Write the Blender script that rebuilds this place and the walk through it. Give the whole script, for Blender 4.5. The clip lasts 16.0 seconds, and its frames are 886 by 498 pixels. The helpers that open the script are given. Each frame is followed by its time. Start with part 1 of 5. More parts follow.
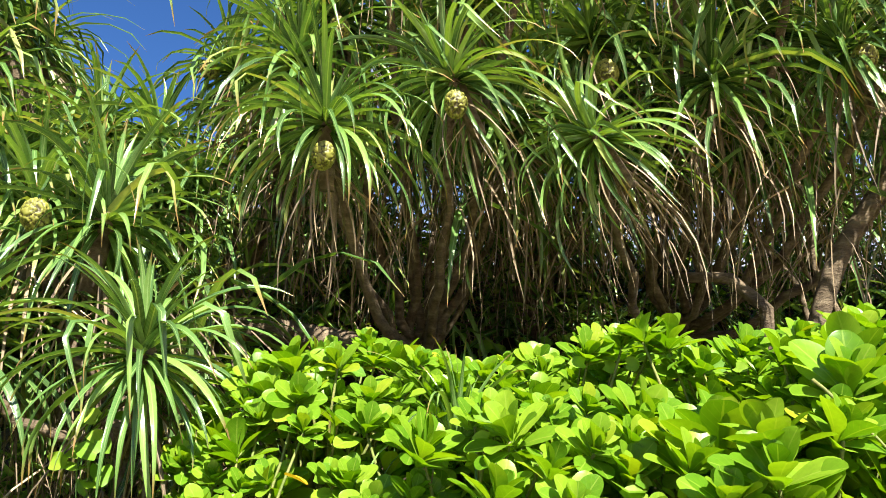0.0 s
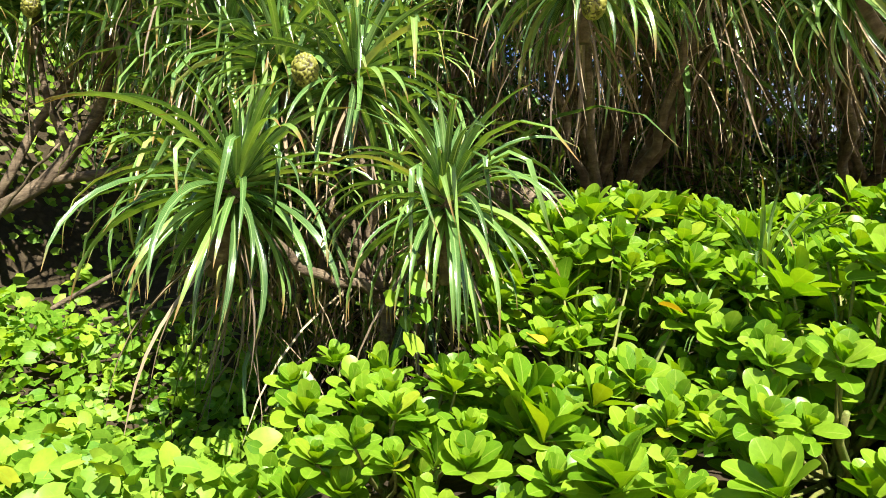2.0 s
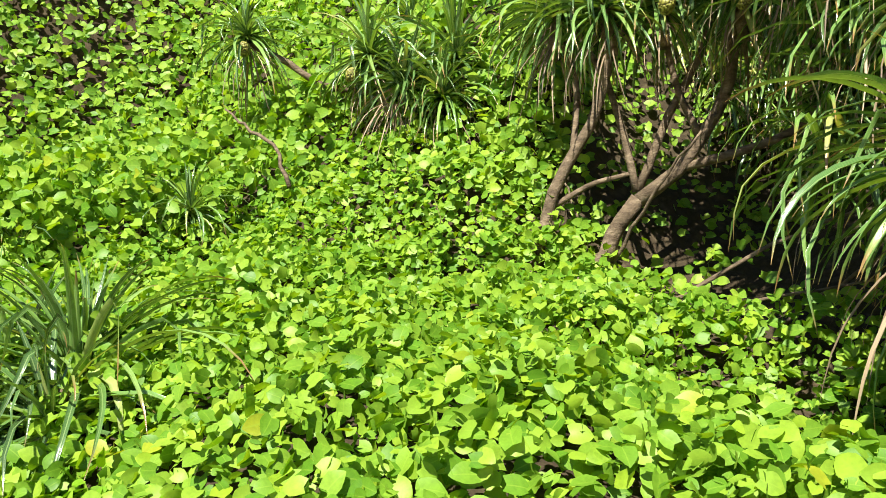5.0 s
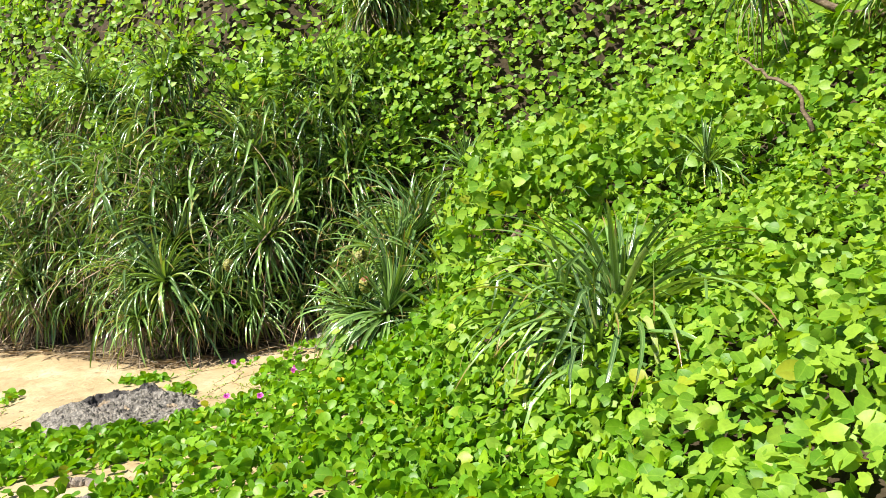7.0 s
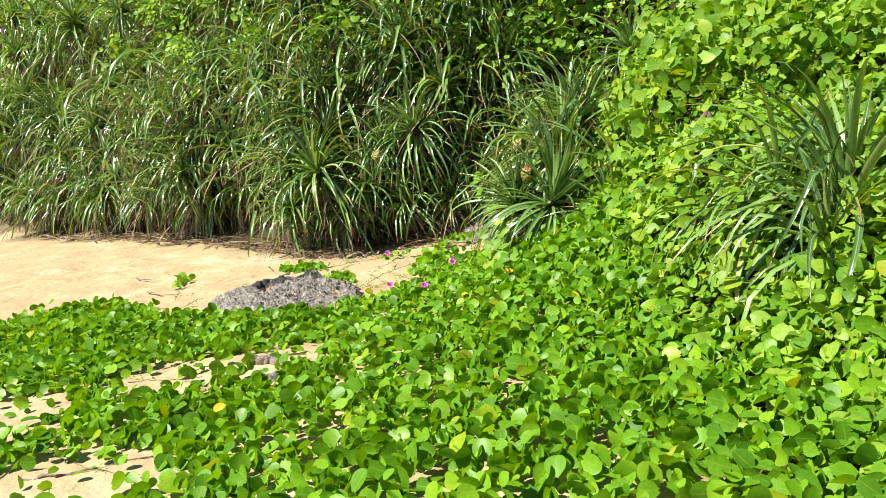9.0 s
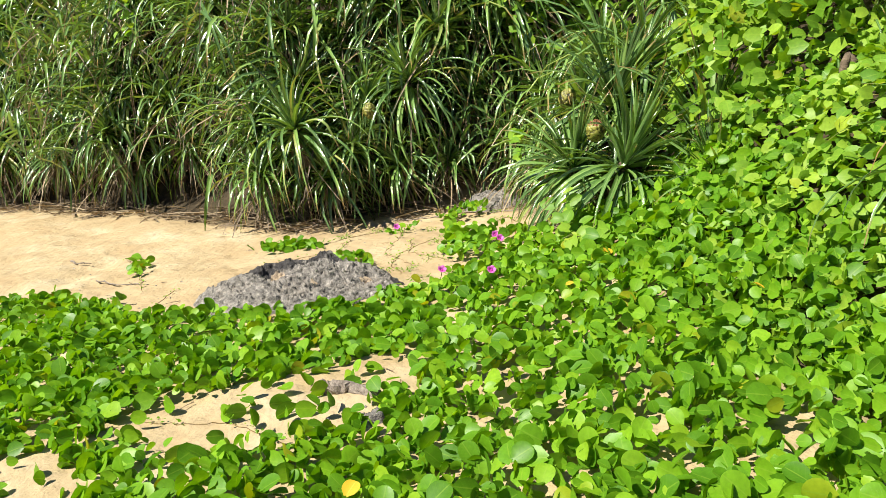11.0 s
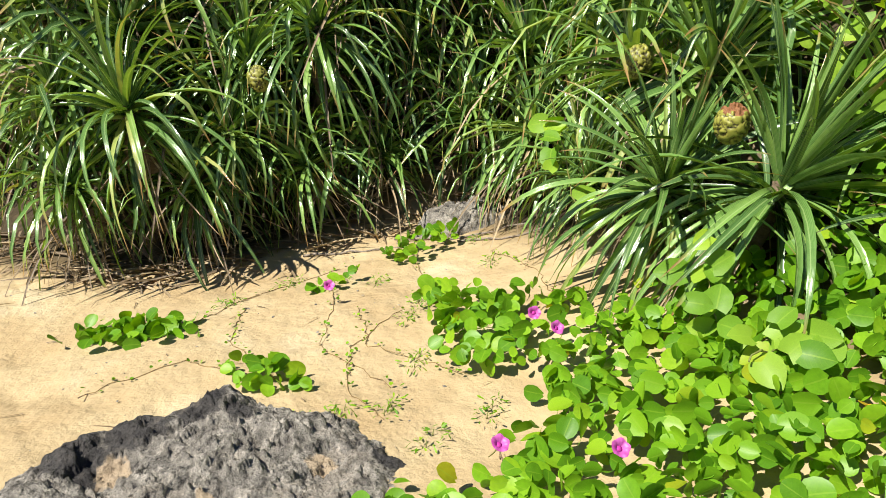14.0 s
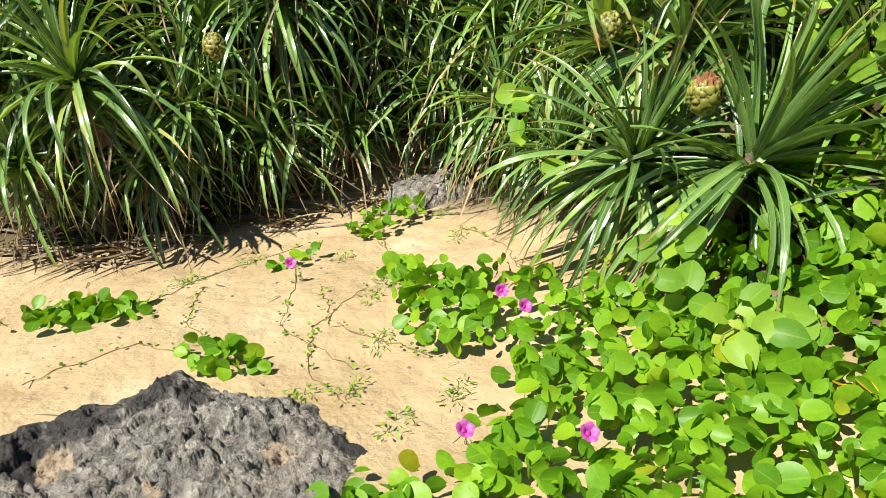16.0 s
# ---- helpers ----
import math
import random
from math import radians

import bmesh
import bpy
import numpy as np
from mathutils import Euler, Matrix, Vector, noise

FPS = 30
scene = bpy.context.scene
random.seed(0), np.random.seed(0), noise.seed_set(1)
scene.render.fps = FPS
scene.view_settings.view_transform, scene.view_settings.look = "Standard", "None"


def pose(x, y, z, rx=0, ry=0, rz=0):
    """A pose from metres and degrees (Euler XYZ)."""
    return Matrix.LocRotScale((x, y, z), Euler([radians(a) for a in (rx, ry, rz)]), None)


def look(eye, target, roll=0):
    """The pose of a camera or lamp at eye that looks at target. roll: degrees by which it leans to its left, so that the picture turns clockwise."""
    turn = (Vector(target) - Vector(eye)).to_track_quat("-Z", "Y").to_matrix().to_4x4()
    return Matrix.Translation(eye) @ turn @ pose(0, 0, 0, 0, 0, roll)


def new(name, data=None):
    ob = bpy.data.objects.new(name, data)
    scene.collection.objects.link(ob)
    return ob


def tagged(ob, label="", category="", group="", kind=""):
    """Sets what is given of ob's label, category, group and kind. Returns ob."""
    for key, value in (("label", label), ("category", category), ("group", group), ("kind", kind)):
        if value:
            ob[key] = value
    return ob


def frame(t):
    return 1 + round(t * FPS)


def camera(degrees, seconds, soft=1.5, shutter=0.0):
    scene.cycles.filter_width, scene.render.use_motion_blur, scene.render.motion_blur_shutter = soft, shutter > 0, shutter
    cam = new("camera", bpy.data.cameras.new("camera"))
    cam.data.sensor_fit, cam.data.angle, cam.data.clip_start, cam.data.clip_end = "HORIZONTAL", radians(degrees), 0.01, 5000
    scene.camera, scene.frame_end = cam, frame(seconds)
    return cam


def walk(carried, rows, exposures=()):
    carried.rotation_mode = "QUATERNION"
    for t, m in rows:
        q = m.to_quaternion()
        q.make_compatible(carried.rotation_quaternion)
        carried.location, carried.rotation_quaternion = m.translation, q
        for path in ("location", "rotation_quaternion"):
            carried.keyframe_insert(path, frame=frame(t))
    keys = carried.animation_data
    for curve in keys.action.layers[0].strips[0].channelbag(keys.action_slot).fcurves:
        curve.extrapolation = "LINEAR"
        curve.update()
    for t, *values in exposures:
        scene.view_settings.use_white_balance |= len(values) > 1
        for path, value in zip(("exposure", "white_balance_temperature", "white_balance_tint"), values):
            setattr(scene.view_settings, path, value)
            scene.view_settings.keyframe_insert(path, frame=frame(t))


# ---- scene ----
cam = camera(62.7, 16.0, soft=0.65)
PATH = [
    (0, pose(-0.748, 0.643, 1.891, 103.91, -0.04, 1.85)),
    (0.5, pose(-1.166, 0.721, 1.810, 102.90, -0.05, 0.64)),
    (1, pose(-1.526, 0.601, 1.750, 100.58, 0.02, 1.11)),
    (1.5, pose(-1.789, 0.492, 1.724, 97.39, -0.19, 2.52)),
    (2, pose(-2.064, 0.504, 1.704, 94.66, -0.23, 4.41)),
    (2.5, pose(-2.345, 0.413, 1.737, 92.83, -0.25, 7.29)),
    (3, pose(-2.572, 0.359, 1.792, 92.04, -0.23, 11.13)),
    (3.5, pose(-2.706, 0.372, 1.772, 91.90, -0.38, 15.93)),
    (4, pose(-2.782, 0.344, 1.780, 91.86, -0.29, 23.15)),
    (4.5, pose(-2.820, 0.298, 1.808, 91.79, -0.26, 33.26)),
    (5, pose(-2.856, 0.220, 1.823, 91.88, -0.13, 44.83)),
    (5.2, pose(-2.858, 0.164, 1.823, 91.92, -0.08, 49.81)),
    (7.3, pose(-2.611, -0.025, 1.816, 86.78, 0.60, 86.21)),
    (7.5, pose(-2.602, -0.028, 1.810, 85.68, 0.59, 87.76)),
    (8, pose(-2.584, -0.022, 1.790, 83.25, 0.77, 90.41)),
    (8.5, pose(-2.715, -0.166, 1.732, 81.80, 0.75, 91.97)),
    (9, pose(-3.043, -0.490, 1.636, 80.81, 0.74, 92.41)),
    (9.5, pose(-3.297, -0.846, 1.571, 79.95, 0.73, 91.44)),
    (9.7, pose(-3.400, -0.964, 1.548, 79.74, 0.62, 90.80)),
    (11.8, pose(-5.511, -2.323, 1.428, 76.78, -0.16, 79.82)),
    (12, pose(-5.759, -2.379, 1.404, 76.60, -0.15, 78.96)),
    (12.5, pose(-6.339, -2.483, 1.460, 76.12, -0.13, 77.05)),
    (13, pose(-6.985, -2.455, 1.426, 75.74, -0.30, 75.03)),
    (13.5, pose(-7.543, -2.382, 1.418, 75.38, -0.47, 73.47)),
    (14, pose(-7.937, -2.248, 1.490, 74.82, -0.54, 72.10)),
    (14.5, pose(-8.105, -2.166, 1.493, 74.39, -0.62, 71.05)),
    (15, pose(-8.084, -2.181, 1.510, 73.83, -0.72, 70.54)),
    (15.5, pose(-8.051, -2.196, 1.521, 73.18, -0.82, 70.33)),
    (16, pose(-8.055, -2.170, 1.470, 72.69, -0.82, 69.89)),
]
walk(cam, PATH, [(0, 1.72), (2, 1.6), (3, 1.5), (5, 1.36), (8, 1.18), (9.7, 1.12), (12, 0.96), (16, 0.95)])

# ---------------- light ----------------
SUN = Vector((0.25, -0.60, 0.76)).normalized()
sun_data = bpy.data.lights.new("sun", "SUN")
sun_data.energy, sun_data.angle, sun_data.color = 5.0, radians(0.55), (1.0, 0.95, 0.84)
sun = new("sun", sun_data)
sun.matrix_world = look(SUN * 30, (0, 0, 0))

world = bpy.data.worlds.new("sky")
scene.world = world
world.use_nodes = True
wn, wl = world.node_tree.nodes, world.node_tree.links
wn.clear()
sky = wn.new("ShaderNodeTexSky")
sky.sky_type, sky.sun_disc = "NISHITA", False
sky.sun_elevation, sky.sun_rotation = math.asin(SUN.z), math.atan2(SUN.x, SUN.y)
sky.air_density, sky.dust_density, sky.ozone_density = 1.0, 0.1, 2.0
wtex = wn.new("ShaderNodeTexCoord")
cloud = wn.new("ShaderNodeTexNoise")
cloud.inputs["Scale"].default_value, cloud.inputs["Detail"].default_value = 3.2, 6
cramp = wn.new("ShaderNodeValToRGB")
cramp.color_ramp.elements[0].position, cramp.color_ramp.elements[1].position = 0.55, 0.68
wmix = wn.new("ShaderNodeMixRGB")
wmix.inputs[2].default_value = (10.0, 10.2, 10.6, 1)
back, wout = wn.new("ShaderNodeBackground"), wn.new("ShaderNodeOutputWorld")
back.inputs["Strength"].default_value = 0.031
wl.new(wtex.outputs["Generated"], cloud.inputs["Vector"])
wl.new(cloud.outputs["Fac"], cramp.inputs[0])
wsep = wn.new("ShaderNodeSeparateXYZ")
wl.new(wtex.outputs["Generated"], wsep.inputs[0])
haze = wn.new("ShaderNodeMapRange")
haze.inputs["From Min"].default_value, haze.inputs["From Max"].default_value = 0.20, 0.34
haze.inputs["To Min"].default_value, haze.inputs["To Max"].default_value = 0.9, 0.0
wl.new(wsep.outputs[2], haze.inputs["Value"])
veil = wn.new("ShaderNodeMath")
veil.operation = "MAXIMUM"
wl.new(cramp.outputs[0], veil.inputs[0])
wl.new(haze.outputs[0], veil.inputs[1])
wl.new(veil.outputs[0], wmix.inputs[0])
deep = wn.new("ShaderNodeMixRGB")
deep.blend_type = "MULTIPLY"
deep.inputs[0].default_value, deep.inputs[2].default_value = 1.0, (0.60, 1.02, 1.62, 1)
wl.new(sky.outputs[0], deep.inputs[1])
wl.new(deep.outputs[0], wmix.inputs[1])
wl.new(wmix.outputs[0], back.inputs["Color"])
wl.new(back.outputs[0], wout.inputs["Surface"])


# ---------------- materials ----------------
def base_mat(name):
    m = bpy.data.materials.new(name)
    m.use_nodes = True
    m.node_tree.nodes.clear()
    return m, m.node_tree.nodes, m.node_tree.links


def math_node(nodes, links, op, a, b=None, clamp=False):
    n = nodes.new("ShaderNodeMath")
    n.operation, n.use_clamp = op, clamp
    for i, v in enumerate((a, b)):
        if v is None:
            continue
        if isinstance(v, (int, float)):
            n.inputs[i].default_value = v
        else:
            links.new(v, n.inputs[i])
    return n.outputs[0]


def ramp_node(nodes, links, fac, stops):
    n = nodes.new("ShaderNodeValToRGB")
    el = n.color_ramp.elements
    while len(el) < len(stops):
        el.new(0.5)
    for e, (p, c) in zip(el, stops):
        e.position, e.color = p, (*c, 1)
    links.new(fac, n.inputs[0])
    return n.outputs[0]


def mix_node(nodes, links, fac, a, b, mode="MIX"):
    n = nodes.new("ShaderNodeMixRGB")
    n.blend_type = mode
    for i, v in enumerate((fac, a, b)):
        if isinstance(v, (int, float)):
            n.inputs[i].default_value = v
        elif isinstance(v, tuple):
            n.inputs[i].default_value = (*v, 1)
        else:
            links.new(v, n.inputs[i])
    return n.outputs[0]


def noise_node(nodes, links, vec, scale, detail=4, rough=0.55):
    n = nodes.new("ShaderNodeTexNoise")
    n.inputs["Scale"].default_value, n.inputs["Detail"].default_value = scale, detail
    n.inputs["Roughness"].default_value = rough
    links.new(vec, n.inputs["Vector"])
    return n.outputs["Fac"]


def bump_node(nodes, links, height, strength, distance):
    n = nodes.new("ShaderNodeBump")
    n.inputs["Strength"].default_value, n.inputs["Distance"].default_value = strength, distance
    links.new(height, n.inputs["Height"])
    return n.outputs["Normal"]


def leaf_material(name, stops, rib, rough, through_light, style="broad", dry=0.0, glow=(1.0, 1.0, 0.3)):
    """Leaf with a colour of its own per blade, a pale midrib, veins, and light passing through it."""
    m, n, l = base_mat(name)
    geo, info, uvn, tc = n.new("ShaderNodeNewGeometry"), n.new("ShaderNodeObjectInfo"), n.new("ShaderNodeUVMap"), n.new("ShaderNodeTexCoord")
    rnd = math_node(n, l, "FRACT", math_node(n, l, "ADD", geo.outputs["Random Per Island"], info.outputs["Random"]))
    col = ramp_node(n, l, rnd, stops)
    patch = noise_node(n, l, geo.outputs["Position"], 1.3, 3)
    col = mix_node(n, l, math_node(n, l, "MULTIPLY", patch, 0.4), col, stops[0][1], "MIX")
    fine = noise_node(n, l, tc.outputs["Object"], 45.0, 3)
    col = mix_node(n, l, 0.35, col, ramp_node(n, l, fine, [(0.3, (0.55, 0.6, 0.5)), (0.7, (1.25, 1.2, 1.1))]), "MULTIPLY")
    sep = n.new("ShaderNodeSeparateXYZ")
    l.new(uvn.outputs["UV"], sep.inputs[0])
    across = math_node(n, l, "ABSOLUTE", math_node(n, l, "SUBTRACT", sep.outputs[0], 0.5))
    if style == "broad":
        ribm = math_node(n, l, "LESS_THAN", across, 0.03)
        vein = math_node(n, l, "FRACT", math_node(n, l, "SUBTRACT", math_node(n, l, "MULTIPLY", sep.outputs[1], 7.0), math_node(n, l, "MULTIPLY", across, 4.0)))
        veinm = math_node(n, l, "MULTIPLY", math_node(n, l, "LESS_THAN", vein, 0.12), 0.22)
        mask = math_node(n, l, "MAXIMUM", ribm, veinm)
        col = mix_node(n, l, math_node(n, l, "MULTIPLY", mask, 0.40), col, rib)
        height = vein
    else:
        lines = math_node(n, l, "SINE", math_node(n, l, "MULTIPLY", sep.outputs[0], 62.0))
        lines = math_node(n, l, "ADD", math_node(n, l, "MULTIPLY", lines, 0.5), 0.5)
        col = mix_node(n, l, math_node(n, l, "MULTIPLY", lines, 0.22), col, rib)
        mid = math_node(n, l, "LESS_THAN", across, 0.07)
        col = mix_node(n, l, math_node(n, l, "MULTIPLY", mid, 0.45), col, rib)
        height = lines
    if dry > 0:
        edge = math_node(n, l, "SUBTRACT", math_node(n, l, "ADD", sep.outputs[1], math_node(n, l, "MULTIPLY", rnd, dry)), 0.93)
        edge = math_node(n, l, "MULTIPLY", edge, 9.0, True)
        col = mix_node(n, l, edge, col, (0.30, 0.19, 0.07))
    p = n.new("ShaderNodeBsdfPrincipled")
    l.new(col, p.inputs["Base Color"])
    p.inputs["Roughness"].default_value = rough
    p.inputs["Specular IOR Level"].default_value = 0.30 if style == "broad" else 0.80
    l.new(bump_node(n, l, height, 0.25, 0.002), p.inputs["Normal"])
    tr = n.new("ShaderNodeBsdfTranslucent")
    l.new(mix_node(n, l, 1.0, col, glow, "MULTIPLY"), tr.inputs["Color"])
    mx, out = n.new("ShaderNodeMixShader"), n.new("ShaderNodeOutputMaterial")
    mx.inputs[0].default_value = through_light
    l.new(p.outputs[0], mx.inputs[1])
    l.new(tr.outputs[0], mx.inputs[2])
    l.new(mx.outputs[0], out.inputs["Surface"])
    return m


def solid_material(name, stops, scale, rough, bump=0.4, bscale=None, dist=0.01, coords="Object", stretch=(1, 1, 1)):
    m, n, l = base_mat(name)
    tc = n.new("ShaderNodeTexCoord")
    mp = n.new("ShaderNodeMapping")
    mp.inputs["Scale"].default_value = stretch
    l.new(tc.outputs[coords], mp.inputs["Vector"])
    big = noise_node(n, l, mp.outputs[0], scale, 6, 0.6)
    small = noise_node(n, l, mp.outputs[0], (bscale or scale * 6), 5, 0.65)
    col = ramp_node(n, l, big, stops)
    col = mix_node(n, l, 0.5, col, ramp_node(n, l, small, [(0.3, (0.5, 0.5, 0.5)), (0.7, (1.35, 1.35, 1.35))]), "MULTIPLY")
    p, out = n.new("ShaderNodeBsdfPrincipled"), n.new("ShaderNodeOutputMaterial")
    l.new(col, p.inputs["Base Color"])
    p.inputs["Roughness"].default_value = rough
    p.inputs["Specular IOR Level"].default_value = 0.3
    l.new(bump_node(n, l, small, bump, dist), p.inputs["Normal"])
    l.new(p.outputs[0], out.inputs["Surface"])
    return m


# Wide spread of stops puts lit-against-shaded blade contrast into the leaf colour.
M_PALM = leaf_material("screw_pine_leaf", [(0.0, (0.024, 0.070, 0.018)), (0.4, (0.080, 0.192, 0.040)), (0.75, (0.205, 0.375, 0.078)), (0.94, (0.27, 0.43, 0.095)), (1.0, (0.46, 0.46, 0.15))], (0.34, 0.46, 0.17), 0.23, 0.24, "strap", 0.16, (1.15, 1.05, 0.25))
M_DEAD = leaf_material("dry_screw_pine_leaf", [(0.0, (0.065, 0.042, 0.024)), (0.45, (0.17, 0.115, 0.062)), (0.8, (0.34, 0.25, 0.145)), (1.0, (0.56, 0.45, 0.29))], (0.45, 0.35, 0.21), 0.7, 0.15, "strap", 0.0, (1, 0.8, 0.5))
M_NAUP = leaf_material("naupaka_leaf", [(0.0, (0.100, 0.235, 0.010)), (0.5, (0.21, 0.37, 0.022)), (0.95, (0.315, 0.47, 0.034)), (1.0, (0.42, 0.46, 0.03))], (0.38, 0.50, 0.08), 0.34, 0.42, "broad", 0.0, (1.12, 1.12, 0.14))
M_VINE = leaf_material("vine_leaf", [(0.0, (0.105, 0.255, 0.016)), (0.5, (0.245, 0.42, 0.040)), (0.9, (0.365, 0.53, 0.055)), (0.985, (0.36, 0.53, 0.035)), (1.0, (0.42, 0.42, 0.03))], (0.30, 0.46, 0.05), 0.46, 0.42, "broad", 0.0, (1.15, 1.1, 0.16))
M_GLORY = leaf_material("morning_glory_leaf", [(0.0, (0.080, 0.215, 0.010)), (0.5, (0.165, 0.365, 0.014)), (0.9, (0.26, 0.48, 0.020)), (0.985, (0.30, 0.49, 0.022)), (1.0, (0.42, 0.38, 0.02))], (0.26, 0.42, 0.04), 0.42, 0.40, "broad", 0.0, (1.2, 1.12, 0.14))
M_YELLOW = leaf_material("faded_leaf", [(0.0, (0.60, 0.36, 0.02)), (1.0, (0.75, 0.48, 0.04))], (0.8, 0.6, 0.1), 0.45, 0.3)
M_PETAL = leaf_material("pink_petal", [(0.0, (0.55, 0.10, 0.46)), (1.0, (0.66, 0.17, 0.55))], (0.45, 0.03, 0.32), 0.5, 0.3, "strap", 0.0, (1, 0.6, 1))
M_THROAT = solid_material("flower_throat", [(0.3, (0.35, 0.02, 0.22)), (0.7, (0.48, 0.04, 0.32))], 30, 0.6)
M_STEM = solid_material("green_stem", [(0.3, (0.10, 0.16, 0.03)), (0.7, (0.25, 0.22, 0.07))], 12, 0.6)
M_RUNNER = solid_material("runner_stem", [(0.3, (0.16, 0.10, 0.05)), (0.7, (0.28, 0.20, 0.08))], 14, 0.7)
M_BARK = solid_material("screw_pine_bark", [(0.3, (0.065, 0.045, 0.028)), (0.55, (0.155, 0.115, 0.073)), (0.75, (0.30, 0.235, 0.155))], 7, 0.85, 0.7, 30, 0.02, "Object", (1, 1, 2.5))
M_DRIFT = solid_material("driftwood", [(0.3, (0.12, 0.095, 0.075)), (0.55, (0.27, 0.225, 0.18)), (0.8, (0.42, 0.36, 0.29))], 9, 0.85, 0.8, 45, 0.01, "Object", (1, 6, 6))


def fruit_material():
    """Pale green knobs with dark seams between them."""
    m, n, l = base_mat("green_fruit")
    uvn, tc = n.new("ShaderNodeUVMap"), n.new("ShaderNodeTexCoord")
    sep = n.new("ShaderNodeSeparateXYZ")
    l.new(uvn.outputs["UV"], sep.inputs[0])
    spots = noise_node(n, l, tc.outputs["Object"], 22, 4)
    knob = ramp_node(n, l, spots, [(0.3, (0.15, 0.155, 0.022)), (0.7, (0.28, 0.27, 0.048))])
    seam = math_node(n, l, "MULTIPLY", math_node(n, l, "SUBTRACT", sep.outputs[0], 0.22), 2.4, True)
    col = mix_node(n, l, seam, (0.06, 0.052, 0.014), knob)
    p, out = n.new("ShaderNodeBsdfPrincipled"), n.new("ShaderNodeOutputMaterial")
    l.new(col, p.inputs["Base Color"])
    p.inputs["Roughness"].default_value = 0.5
    l.new(p.outputs[0], out.inputs["Surface"])
    return m


M_FRUIT = fruit_material()
M_FRUITTOP = solid_material("ripe_fruit_segments", [(0.3, (0.13, 0.05, 0.02)), (0.7, (0.28, 0.13, 0.05))], 25, 0.6)


def ground_material():
    m, n, l = base_mat("sand_and_leaf_litter")
    geo = n.new("ShaderNodeNewGeometry")
    pos = geo.outputs["Position"]
    big, mid, fine, grit = noise_node(n, l, pos, 1.9, 5), noise_node(n, l, pos, 7.5, 6), noise_node(n, l, pos, 38.0, 6, 0.65), noise_node(n, l, pos, 420.0, 3, 0.7)
    sand = ramp_node(n, l, big, [(0.3, (0.36, 0.265, 0.145)), (0.55, (0.42, 0.328, 0.192)), (0.8, (0.50, 0.42, 0.285))])
    sand = mix_node(n, l, 0.5, sand, ramp_node(n, l, mid, [(0.3, (0.82, 0.78, 0.72)), (0.7, (1.1, 1.1, 1.1))]), "MULTIPLY")
    sand = mix_node(n, l, 0.25, sand, ramp_node(n, l, grit, [(0.3, (0.7, 0.66, 0.6)), (0.7, (1.2, 1.2, 1.2))]), "MULTIPLY")
    soil = ramp_node(n, l, mid, [(0.3, (0.018, 0.014, 0.009)), (0.55, (0.045, 0.034, 0.02)), (0.8, (0.075, 0.055, 0.03))])
    att = n.new("ShaderNodeAttribute")
    att.attribute_name = "litter"
    fac = math_node(n, l, "ADD", att.outputs["Fac"], math_node(n, l, "MULTIPLY", math_node(n, l, "SUBTRACT", mid, 0.5), 0.9), True)
    col = mix_node(n, l, fac, sand, soil)
    p, out = n.new("ShaderNodeBsdfPrincipled"), n.new("ShaderNodeOutputMaterial")
    l.new(col, p.inputs["Base Color"])
    p.inputs["Roughness"].default_value, p.inputs["Specular IOR Level"].default_value = 0.95, 0.15
    h = math_node(n, l, "ADD", math_node(n, l, "MULTIPLY", mid, 1.0), math_node(n, l, "ADD", math_node(n, l, "MULTIPLY", fine, 0.08), math_node(n, l, "MULTIPLY", grit, 0.02)))
    l.new(bump_node(n, l, h, 0.8, 0.05), p.inputs["Normal"])
    l.new(p.outputs[0], out.inputs["Surface"])
    return m


